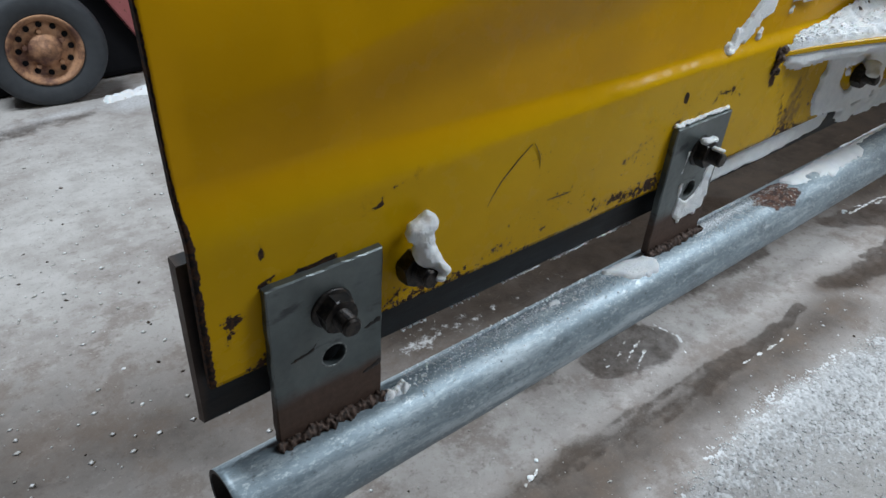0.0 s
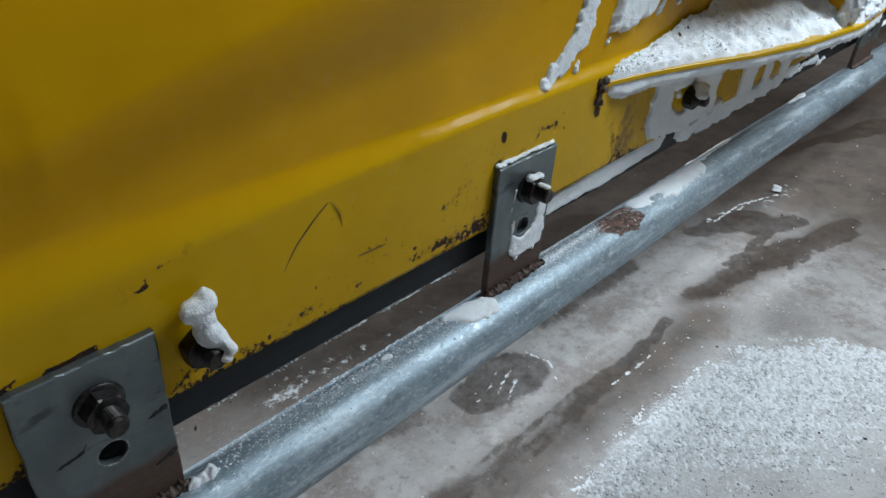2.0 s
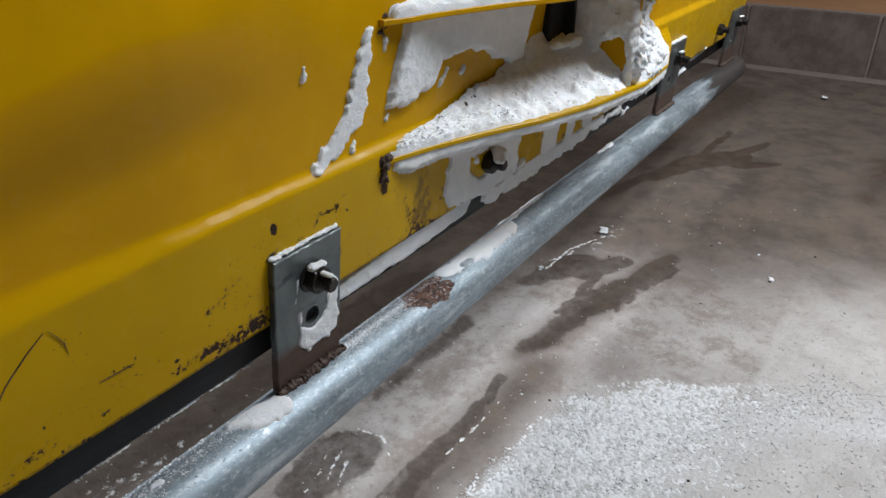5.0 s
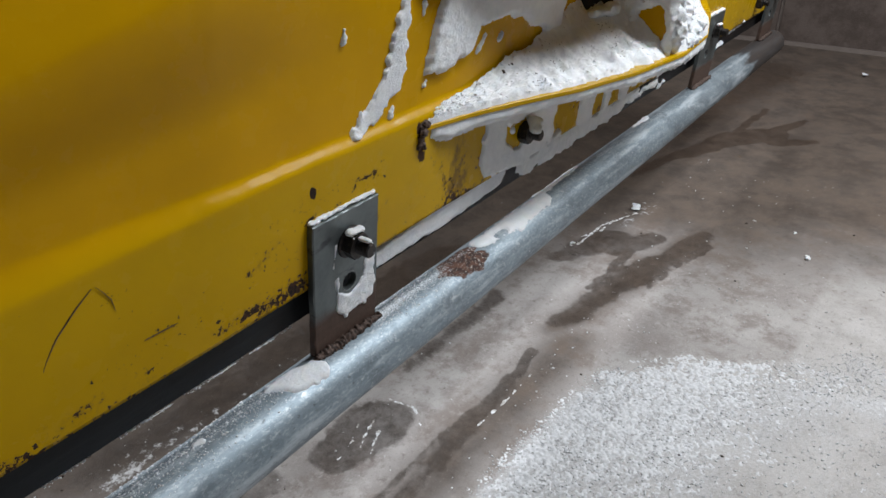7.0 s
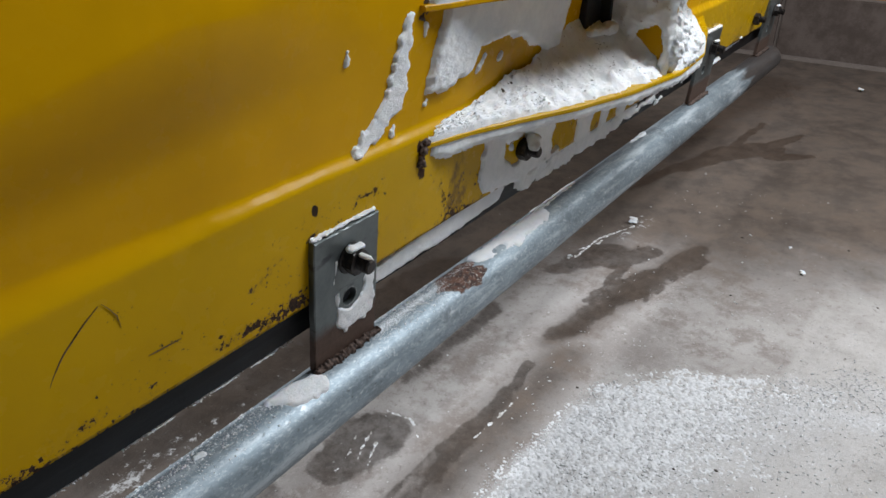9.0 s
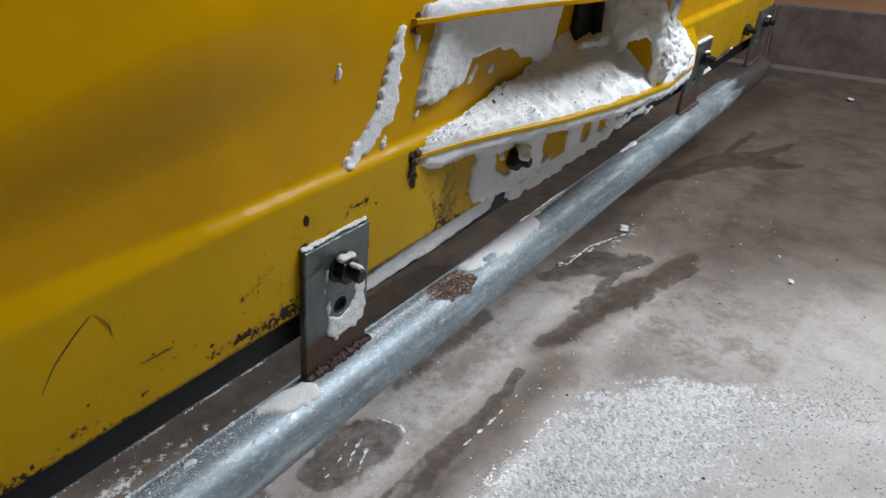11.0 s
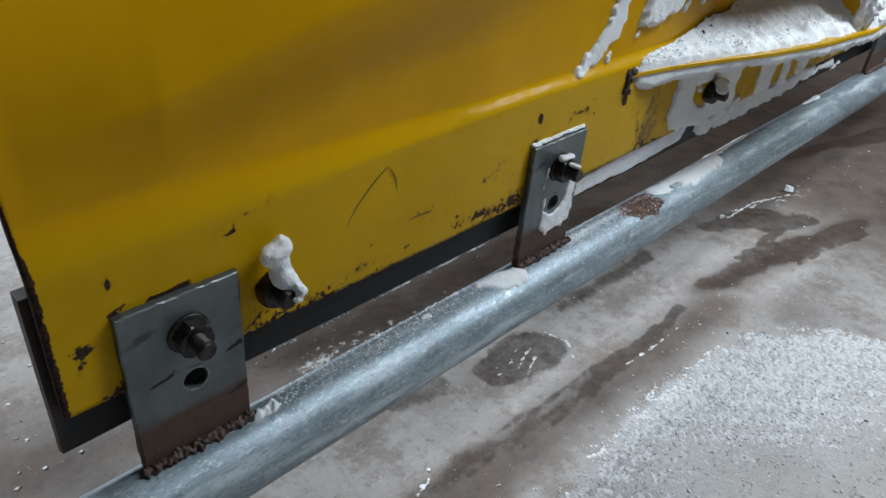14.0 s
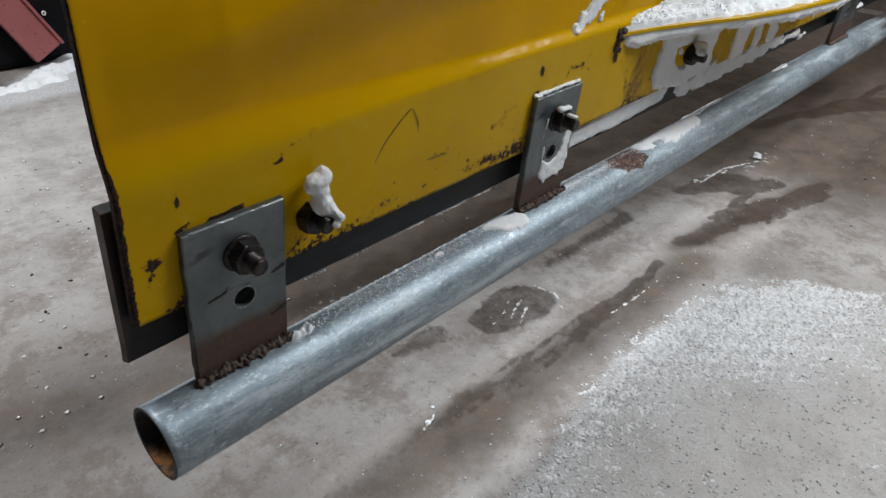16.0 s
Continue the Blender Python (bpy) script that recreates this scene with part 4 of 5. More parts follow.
# solid black discs painted in for the dark inside of the holes
for i in range(12):
    a = i * math.pi / 6
    bm = bmesh.new()
    bmesh.ops.create_cone(bm, cap_ends=True, segments=12, radius1=0.0088, radius2=0.0088, depth=0.004, matrix=Matrix.Translation((0.071 * math.cos(a), 0.071 * math.sin(a), 0.0185)))
    part("rim_hole_dark", bm, BLACK, wheel)
for i in range(5):
    a = 0.4 + i * math.tau / 5
    bm = bmesh.new()
    bmesh.ops.create_cone(bm, cap_ends=True, segments=6, radius1=0.009, radius2=0.007, depth=0.016, matrix=Matrix.Translation((0.054 * math.cos(a), 0.054 * math.sin(a), 0.028)))
    part("wheel_nut", bm, RIM, wheel)

# footing blocks
bm = bmesh.new()
box(bm, (-0.012, -0.278, 0.012), (0.02, 0.278, 0.292), 0.006)
bme = bpy.data.meshes.new("block")
bm.to_mesh(bme)
bm.free()
bme.materials.append(BLOCK)
for i in range(-5, 7):
    o = new("block", bme)
    o.parent = footing
    o.location = (3.965, -0.02 + 0.57 * i, 0)

# ---- snow ----
def edge_face(z):
    """Blade and cutting edge as one skin, for what sticks to both."""
    return np.interp(z, [0.366, 0.372, 0.390, 0.412, 0.420, 0.45, 0.54], [0.0345, 0.0318, 0.0289, 0.0265, 0.0124, 0.009, -0.0016])


def on_blade(u, v, h):
    return np.stack([u, face_y(v) - h, v], -1)


def on_edge(u, v, h):
    return np.stack([u, edge_face(v) - h, v], -1)


def on_pipe(u, v, h):
    a = v / PR
    return np.stack([u, PY - (PR + h) * np.sin(a), PZ + (PR + h) * np.cos(a)], -1)


def snow_sheet(label, place, u0, u1, v0, v1, inside, thick, rim=0.008, step=0.003, ragged=0.006, lumpy=0.5, dirt=0.0, seed=0, flip=False, sunk=0.0025, vstep=0.0, vscale=1.0, grain=45, material=None):
    """Snow stuck to a skin: its outline is where it dives back into the skin."""
    us, vs = np.arange(u0, u1 + step, step), np.arange(v0, v1 + (vstep or step), vstep or step)
    u, v = np.meshgrid(us, vs, indexing="ij")
    fl = lambda s, k: np.array([fbm((a, b * vscale, seed + k), s, 4) for a, b in zip(u.ravel(), v.ravel())]).reshape(u.shape)
    na, nb = fl(grain, 0.3), fl(grain * 2.5, 7.7)
    d = inside(u, v) + ragged * (na + 0.5 * nb)
    s = np.clip(d / rim, 0, 1)
    h = np.where(d > 0, thick * (np.sqrt(s * (2 - s))) * np.clip(1 + lumpy * (0.8 * na + 0.7 * nb), 0.2, 2.2), np.maximum(d * 0.6, -sunk) - 0.0004)
    p = place(u, v, h).reshape(-1, 3)
    ii = np.arange(u.size).reshape(u.shape)
    keep = np.maximum.reduce([d[:-1, :-1], d[1:, :-1], d[1:, 1:], d[:-1, 1:]]) > -0.004
    f = np.stack([ii[:-1, :-1], ii[1:, :-1], ii[1:, 1:], ii[:-1, 1:]], -1)[keep]
    if flip:
        f = f[:, ::-1]
    used = np.unique(f)
    back = np.full(u.size, -1)
    back[used] = np.arange(len(used))
    dd = np.clip(dirt + 0.25 * nb.ravel()[used], 0, 1) if dirt else np.zeros(len(used))
    me = mesh("snow_patch", p[used], back[f], True, dirt=dd)
    me.materials.append(material or SNOW)
    return tagged(new("snow_patch", me), label, "snow")


def lump(name, label, path, radii, amp=0.25, scale=60, material=None, seed=0, category="snow", squash=(1, 1, 1), dirt=0.0):
    """One lumpy body along a path."""
    path = [Vector(p) for p in path]
    v, f, sides, rows = [], [], 18, []
    dense = []
    for (a, ra), (b, rb) in zip(zip(path[:-1], radii[:-1]), zip(path[1:], radii[1:])):
        k = max(2, int((b - a).length / 0.0025))
        dense += [(a.lerp(b, i / k), ra + (rb - ra) * (3 * (i / k) ** 2 - 2 * (i / k) ** 3)) for i in range(k)]
    dense.append((path[-1], radii[-1]))
    a0, ax0 = dense[0][0], (dense[1][0] - dense[0][0]).normalized()
    a1, ax1 = dense[-1][0], (dense[-1][0] - dense[-2][0]).normalized()
    r0, r1 = dense[0][1], dense[-1][1]
    dense = [(a0 - ax0 * r0 * math.cos(t), r0 * max(0.08, math.sin(t))) for t in (0.1, 0.5, 0.9, 1.3)] + dense + [(a1 + ax1 * r1 * math.cos(t), r1 * max(0.08, math.sin(t))) for t in (1.3, 0.9, 0.5, 0.1)]
    tang = (path[-1] - path[0]).normalized()
    e1 = tang.orthogonal().normalized()
    e2 = tang.cross(e1)
    for c, r in dense:
        for j in range(sides):
            a = math.tau * j / sides
            w = e1 * math.cos(a) + e2 * math.sin(a)
            w = Vector((w.x * squash[0], w.y * squash[1], w.z * squash[2]))
            q = c + w * r
            v.append(q + w * r * amp * (fbm(q + Vector((seed, 0, 0)), scale, 3) * 1.2 + 0.5 * fbm(q + Vector((0, seed, 0)), scale * 3, 2)))
    n = len(dense)
    for i in range(n - 1):
        for j in range(sides):
            f.append((i * sides + j, i * sides + (j + 1) % sides, (i + 1) * sides + (j + 1) % sides, (i + 1) * sides + j))
    f += [tuple(range(sides))[::-1], tuple((n - 1) * sides + j for j in range(sides))]
    me = mesh(name, v, f, True, dirt=[dirt] * len(v))
    me.materials.append(material or SNOW)
    return tagged(new(name, me), label, category)


def speckle(p, scale, seed, octaves=3):
    """Soft random field at an array of places, about -1 to 1."""
    rs = np.random.RandomState(seed % 100000)
    tab = rs.uniform(-1, 1, (17, 19, 23))
    out, amp = 0.0, 0.6
    for o in range(octaves):
        q = p * scale * 2 ** o + o * 5.3 + 100
        i = np.floor(q).astype(int)
        w = q - i
        w = w * w * (3 - 2 * w)
        acc = 0.0
        for c in itertools.product((0, 1), repeat=3):
            k = np.where(c, w, 1 - w).prod(-1)
            acc = acc + k * tab[(i[..., 0] + c[0]) % 17, (i[..., 1] + c[1]) % 19, (i[..., 2] + c[2]) % 23]
        out, amp = out + amp * acc, amp * 0.6
    return out


def skin(field, lo, h):
    """Vertices and quads round the part of a grid where the field is above 0."""
    n = np.array(field.shape)
    ins = field > 0
    tot, cnt = np.zeros((*(n - 1), 3)), np.zeros(n - 1)
    corners = list(itertools.product((0, 1), repeat=3))
    cut = lambda arr, c: arr[c[0]:n[0] - 1 + c[0], c[1]:n[1] - 1 + c[1], c[2]:n[2] - 1 + c[2]]
    for c in corners:
        for ax in range(3):
            if c[ax]:
                continue
            d = list(c)
            d[ax] = 1
            fa, fb = cut(field, c), cut(field, d)
            x = (fa > 0) != (fb > 0)
            t = np.where(x, fa / np.where(x, fa - fb, 1), 0)
            for k in range(3):
                tot[..., k] += np.where(x, c[k] + (t if k == ax else 0), 0)
            cnt += x
    live = cnt > 0
    num = np.full(n - 1, -1)
    num[live] = np.arange(live.sum())
    where = np.argwhere(live)
    v = lo + h * (where + tot[live] / cnt[live][:, None])
    faces = []
    for ax in range(3):
        e = np.eye(3, dtype=int)
        u, w = e[(ax + 1) % 3], e[(ax + 2) % 3]
        sl = [slice(1, -1)] * 3
        sl[ax] = slice(0, -1)
        sh = [slice(1, -1)] * 3
        sh[ax] = slice(1, None)
        A, B = ins[tuple(sl)], ins[tuple(sh)]
        base = np.ones(3, int)
        base[ax] = 0
        for hit, turn in ((A & ~B, 1), (~A & B, -1)):
            at = np.argwhere(hit) + base
            if len(at):
                q = np.stack([num[tuple((at - u - w).T)], num[tuple((at - w).T)], num[tuple(at.T)], num[tuple((at - u).T)]], -1)
                faces.append(q[:, ::turn])
    return v, np.concatenate(faces)


def cluster(name, label, spots, material=None, seed=0, category="snow", rough=0.42, dirt=0.0, flat=1.0, fine=0.9):
    """One body of grown-together crumbs: spots are (x, y, z, radius)."""
    rnd = random.Random(seed)
    sp = np.array(spots)
    small, large = sp[:, 3].min(), sp[:, 3].max()
    h = max(0.0008, min(0.0022, small * 0.28))
    lo, hi = (sp[:, :3] - 1.6 * sp[:, 3:]).min(0) - 2 * h, (sp[:, :3] + 1.6 * sp[:, 3:]).max(0) + 2 * h
    dims = np.ceil((hi - lo) / h).astype(int) + 1
    g = np.stack(np.meshgrid(*[lo[k] + h * np.arange(dims[k]) for k in range(3)], indexing="ij"), -1)
    soft_k = 0.12 * (small + large)
    total = np.zeros(g.shape[:3])
    for x, y, z, r in spots:
        st = np.array((rnd.uniform(0.8, 1.25), rnd.uniform(0.8, 1.2), rnd.uniform(0.75, 1.1) * flat))
        d = r * 0.9 - np.sqrt((((g - (x, y, z)) / st) ** 2).sum(-1))
        total += np.exp(np.clip(d / soft_k, -40, 40))
    f = soft_k * np.log(total + 1e-18)
    f = f + rough * 1.1 * (0.5 * (small + large)) * speckle(g, fine / large, seed + 3, 4) + 0.5 * rough * small * speckle(g, 1.6 / small, seed + 9, 2)
    f[[0, -1]] = f[:, [0, -1]] = f[:, :, [0, -1]] = -1
    v, q = skin(f, lo, h)
    me = mesh(name, v, q, True, dirt=[dirt] * len(v))
    me.materials.append(material or SNOW)
    return tagged(new(name, me), label, category)


def along(points, count, r0, r1, spread, seed):
    """Crumbs strewn along a line of points."""
    rnd = random.Random(seed)
    out = []
    for i in range(count):
        t = (i + rnd.random()) / count * (len(points) - 1)
        k = min(int(t), len(points) - 2)
        p = Vector(points[k]).lerp(Vector(points[k + 1]), t - k)
        out.append((p.x + rnd.gauss(0, spread), p.y + rnd.gauss(0, spread * 0.6), p.z + rnd.gauss(0, spread * 0.8), rnd.uniform(r0, r1)))
    return out


# streak and flecks on the blade
STREAK = [(0.635, 0.686, 0.004), (0.6255, 0.663, 0.0095), (0.620, 0.635, 0.0145), (0.617, 0.612, 0.0165), (0.603, 0.590, 0.0135), (0.575, 0.572, 0.0115), (0.553, 0.560, 0.006)]
snow_sheet("diagonal streak of packed white snow on the yellow blade", on_blade, 0.53, 0.66, 0.54, 0.70,
           lambda u, v: union(*[cap(u, v, a[0], a[1], b[0], b[1], a[2], b[2]) for a, b in zip(STREAK[:-1], STREAK[1:])]),
           0.0040, 0.003, 0.0018, 0.005, 0.12, seed=1, grain=60)
for x, z, du, dv, r in ((0.5375, 0.658, 0.001, 0.006, 0.003), (0.6605, 0.666, 0.0005, 0.006, 0.0032), (0.6115, 0.567, 0.003, 0.005, 0.0025), (0.672, 0.585, 0.002, 0.002, 0.003), (0.784, 0.608, 0.008, 0.008, 0.0035), (0.827, 0.608, 0.002, 0.003, 0.0035)):
    snow_sheet("small fleck of white snow on the yellow blade", on_blade, x - 0.02, x + 0.02, z - 0.02, z + 0.025, lambda u, v: cap(u, v, x - du, z - dv, x + du, z + dv, r, r * 0.8), 0.003, 0.003, 0.0011, 0.0022, 0.3, seed=x * 50, grain=110)

# snow caked on the blade between the ribs
under_snow = lambda u: np.interp(u, [0.66, 0.70, 0.758, 0.768, 0.79, 0.84, 0.89, 0.94, 0.985], [0.594, 0.589, 0.601, 0.634, 0.628, 0.631, 0.617, 0.597, 0.584])
snow_sheet("thick white snow caked on the blade between the ribs", on_blade, 0.655, 1.02, 0.575, 0.695,
           lambda u, v: np.minimum(np.minimum((u - 0.668 - (v - 0.595) * 0.32) * 0.9, 0.985 + (v - 0.60) * 0.2 - u), (v - under_snow(u)) * 0.7),
           0.008, 0.006, 0.0022, 0.004, 0.14, seed=4, grain=42)
# snow heaped on the lower rib, climbing the blade
rib_out = lambda x: np.interp(x, *zip(*LOW_RIB))
high_out = lambda x: np.interp(x, *zip(*HIGH_RIB))
climb = lambda x: np.interp(x, [0.66, 0.74, 0.80, 0.85, 0.91, 0.96, 1.02, 1.12, 1.16, 1.26, 1.34, 1.41], [0.003, 0.012, 0.021, 0.033, 0.036, 0.052, 0.072, 0.085, 0.12, 0.135, 0.115, 0.045])
bulge = lambda x: np.interp(x, [0.7, 1.12, 1.16, 1.4], [1.5, 1.9, 0.75, 0.7])


def heap(z0, big, outer):
    def place(u, v, h):
        yo = outer(u) + 0.001
        y = yo + (0.002 - yo) * np.maximum(v, 0)
        ridge = np.array([fbm((a, b, 2.0), 42, 5) for a, b in zip(u.ravel(), y.ravel())]).reshape(u.shape)
        lift = big * climb(u) * np.clip(v, 0, 1) ** bulge(u) + (0.0035 + 0.006 * np.exp(-((v - 0.3) / 0.16) ** 2)) * (np.clip(ridge, 0, 1) + 0.5 * ridge) * np.clip(v * 4, 0, 1) * np.clip((u - 0.7) * 4, 0.3, 1)
        return np.stack([u, y, z0 + h + np.where(h > 0, np.maximum(lift, -0.001), 0)], -1)
    return place


low_heap = snow_sheet("heap of loose white snow with dark specks on the rib", heap(0.539, 1.0, rib_out), 0.664, 1.42, -0.1, 1.0,
           lambda u, v: np.minimum(np.minimum((u - 0.668) * 0.5, (1.41 - u) * 0.5), np.minimum((v - np.interp(u, [0.70, 0.78, 1.0, 1.22, 1.30], [0.0, 0.10, 0.10, 0.08, 0.0])) * 0.08, 0.05)), 0.008, 0.012, 0.004, 0.0055, 0.5, dirt=0.30, seed=9, vstep=0.025, vscale=0.08)
snow_sheet("heap of loose white snow on the upper rib", heap(0.692, 0.3, high_out), 0.664, 1.40, -0.1, 1.0,
           lambda u, v: np.minimum((u - 0.668) * 0.5, v * 0.08), 0.010, 0.012, 0.004, 0.003, 0.4, dirt=0.1, seed=12, vstep=0.025, vscale=0.08)
# snow hanging under the rib
def hang(u, v, h):
    return np.stack([u, rib_out(u) + 0.006 - h, 0.5315 - 0.016 * v], -1)


snow_sheet("thin curtain of snow under the rib", hang, 0.668, 1.41, -0.2, 1.6,
           lambda u, v: np.minimum(np.minimum((u - 0.672) * 0.4, (1.40 - u) * 0.3), (np.interp(u, [0.67, 0.70, 0.76, 0.85, 1.0, 1.15, 1.3, 1.4], [0.6, 0.95, 0.7, 0.5, 0.6, 0.75, 1.0, 0.6]) - v) * 0.016), 0.004, 0.006, 0.003, 0.004, 0.15, seed=15, flip=True, vstep=0.12, vscale=0.016, grain=45)
# snow on the webs
snow_sheet("snow frozen onto the upright yellow web", lambda u, v, h: np.stack([1.14 - h, u, v], -1), -0.115, 0.0, 0.539, 0.685,
           lambda u, v: np.minimum(np.minimum(0.02, u + 0.117), np.hypot((u + 0.078) * 1.0, (v - 0.578) * 0.75) - 0.024), 0.012, 0.012, 0.003, 0.006, 0.3, dirt=0.34, seed=22)
cluster("snow_clump", "white snow clump packed against the dark recess", along([(1.05, -0.020, 0.607), (1.11, -0.026, 0.603)], 8, 0.008, 0.012, 0.004, 3), seed=3, flat=0.8)
cluster("snow_clump", "tall dirty snow clump frozen round the web", along([(1.150, -0.112, 0.546), (1.154, -0.106, 0.60), (1.158, -0.092, 0.69)], 30, 0.007, 0.015, 0.004, 8), seed=8, dirt=0.36, rough=0.42, fine=2.2)
cluster("snow_clump", "white snow clump frozen on the rib beyond the web", along([(1.19, -0.095, 0.56), (1.22, -0.085, 0.60), (1.25, -0.062, 0.665)], 30, 0.012, 0.022, 0.007, 18), seed=18, rough=0.42, fine=2.2)
cluster("snow_clump", "rough snow clump frozen at the end of the rib", along([(1.20, -0.108, 0.548), (1.30, -0.096, 0.552), (1.40, -0.045, 0.560)], 26, 0.010, 0.017, 0.005, 11), seed=11, rough=0.42, fine=2.2)
cluster("snow_clump", "ragged snow clump hanging under the end of the rib", along([(1.17, -0.114, 0.525), (1.30, -0.104, 0.522), (1.40, -0.070, 0.524)], 30, 0.004, 0.010, 0.003, 13), seed=13, rough=0.35, fine=2.2)
cluster("snow_clump", "dark dirty crumb of snow at the back of the heap", along([(0.815, -0.004, 0.562), (0.845, -0.003, 0.570)], 24, 0.0012, 0.003, 0.0030, 36), CRUMB, 36, rough=0.6)

cluster("snow_clump", "white snow packed over a dark nut", [(0.914, -0.008, 0.476, 0.011), (0.906, -0.013, 0.472, 0.010), (0.909, -0.014, 0.480, 0.008), (0.902, -0.020, 0.470, 0.006)], seed=77, rough=0.3)

# snow on the blade under the rib and along the cutting edge
snow_sheet("sheet of white snow round a nut below the rib", on_blade, 0.76, 1.36, 0.415, 0.545,
           lambda u, v: np.minimum(union(cap(u, v, 0.83, 0.52, 0.825, 0.455, 0.03, 0.03), cap(u, v, 0.86, 0.52, 0.96, 0.475, 0.035, 0.045), cap(u, v, 0.83, 0.44, 0.99, 0.425, 0.022, 0.022), cap(u, v, 0.96, 0.52, 0.975, 0.44, 0.03, 0.03),
                                         cap(u, v, 1.12, 0.53, 1.125, 0.43, 0.034, 0.026), cap(u, v, 1.20, 0.52, 1.21, 0.42, 0.016, 0.012), cap(u, v, 1.27, 0.52, 1.29, 0.43, 0.022, 0.020)),
                                   union(-cap(u, v, 0.872, 0.468, 0.900, 0.462, 0.015, 0.020), -0.002 + 0 * u)),
           0.0042, 0.005, 0.002, 0.005, 0.18, seed=17)
snow_sheet("band of white snow stuck along the black cutting edge", on_edge, 0.58, 0.96, 0.370, 0.43,
           lambda u, v: union(cap(u, v, 0.60, 0.390, 0.74, 0.396, 0.013, 0.020), cap(u, v, 0.74, 0.396, 0.875, 0.400, 0.020, 0.018)), 0.005, 0.005, 0.002, 0.003, 0.12, seed=40)
snow_sheet("ragged fringe of snow along the black cutting edge", on_edge, 0.86, 1.62, 0.370, 0.45,
           lambda u, v: union(cap(u, v, 0.90, 0.405, 1.02, 0.415, 0.006, 0.012), cap(u, v, 0.95, 0.390, 1.10, 0.392, 0.014, 0.020), cap(u, v, 1.10, 0.392, 1.40, 0.396, 0.019, 0.014),
                              cap(u, v, 1.40, 0.385, 1.50, 0.392, 0.004, 0.009), cap(u, v, 1.54, 0.375, 1.57, 0.38, 0.004, 0.006)), 0.006, 0.006, 0.0025, 0.008, 0.3, dirt=0.16, seed=44)
snow_sheet("scrap of snow on the lower edge of the blade", on_edge, 1.86, 2.2, 0.370, 0.45,
           lambda u, v: union(cap(u, v, 2.03, 0.408, 2.13, 0.412, 0.008, 0.008), cap(u, v, 1.90, 0.38, 1.99, 0.385, 0.004, 0.007)), 0.006, 0.006, 0.003, 0.004, 0.6, seed=48)

for x0, x1, r in ((0.29, 0.32, 0.0007), (0.36, 0.39, 0.0009), (0.41, 0.44, 0.0010)):
    lump("snow_clump", "thin rim of snow under the black cutting edge", [(x0, 0.0335, 0.3675), ((x0 + x1) / 2, 0.0335, 0.3672), (x1, 0.0335, 0.3675)], [r * 0.5, r, r * 0.7], 1.3, 150, seed=x0 * 9)

# snow on the second mounting plate and its nut
p2m = pose(0.477, 0.0115, 0.330, LEANP, 0, 0)


def on_plate(u, v, h):
    q = np.stack([u, -h, v], -1)
    return q @ np.array(p2m.to_3x3()).T + np.array(p2m.translation)


snow_sheet("wet snow smeared round the hole of the steel plate", on_plate, 0.004, 0.098, 0.02, 0.15,
           lambda u, v: np.minimum(union(cap(u, v, 0.033, 0.082, 0.042, 0.05, 0.004, 0.008), cap(u, v, 0.047, 0.048, 0.078, 0.052, 0.015, 0.018), cap(u, v, 0.082, 0.055, 0.087, 0.10, 0.011, 0.006), cap(u, v, 0.048, 0.036, 0.047, 0.030, 0.005, 0.003), cap(u, v, 0.078, 0.04, 0.079, 0.033, 0.006, 0.003)),
                                   np.hypot(u - 0.055, v - 0.0725) - 0.0165), 0.0016, 0.0025, 0.0012, 0.0035, 0.4, seed=52)
snow_sheet("thin frost beside the nut on the steel plate", on_plate, 0.01, 0.06, 0.08, 0.15,
           lambda u, v: cap(u, v, 0.029, 0.10, 0.033, 0.125, 0.002, 0.002), 0.0005, 0.003, 0.0014, 0.002, 0.3, seed=55)
lump("snow_clump", "thin snow line along the top of the steel plate", [(0.480, 0.003, 0.4915), (0.53, 0.003, 0.492), (0.574, 0.003, 0.4915)], [0.0034, 0.0026, 0.0034], 0.9, 220, seed=4, squash=(1, 1, 0.6))
lump("snow_clump", "snow cap on a dark nut", [(0.523, -0.009, 0.467), (0.535, -0.011, 0.467)], [0.006, 0.005], 0.3, 90, seed=6, squash=(1, 1, 0.6))
lump("snow_clump", "snow cap on a dark stud", [(0.529, -0.018, 0.4605), (0.529, -0.027, 0.4605)], [0.004, 0.003], 0.3, 90, seed=7, squash=(1, 1, 0.6))
cluster("snow_clump", "tall white snow clump standing on a nut",
        [(0.129, -0.012, 0.500, 0.0095), (0.137, -0.012, 0.502, 0.0090), (0.124, -0.012, 0.496, 0.0070), (0.132, -0.012, 0.491, 0.0085), (0.133, -0.012, 0.484, 0.0078), (0.134, -0.012, 0.477, 0.0092), (0.136, -0.013, 0.470, 0.0105), (0.141, -0.018, 0.465, 0.0075), (0.142, -0.025, 0.464, 0.0052), (0.136, -0.027, 0.458, 0.0042)], seed=2, rough=0.24)
snow_sheet("crumbly snow beside the weld on the pipe", on_pipe, 0.085, 0.14, -0.02, 0.02, lambda u, v: cap(u, v, 0.103, 0.004, 0.122, 0.0, 0.003, 0.005), 0.005, 0.005, 0.0015, 0.005, 0.8, seed=58, flip=True, grain=90)
for x, z in ((1.80, 0.466), (2.413, 0.466)):
    lump("snow_clump", "snow cap on a far dark nut", [(x - 0.006, -0.008, z), (x + 0.006, -0.01, z)], [0.005, 0.005], 0.3, 90, seed=x, squash=(1, 1, 0.6))
lump("snow_clump", "thin snow line along the top of a far plate", [(1.728, 0.003, 0.4915), (1.848, 0.003, 0.4915)], [0.005, 0.005], 0.4, 100, seed=9, squash=(1, 1, 0.7))

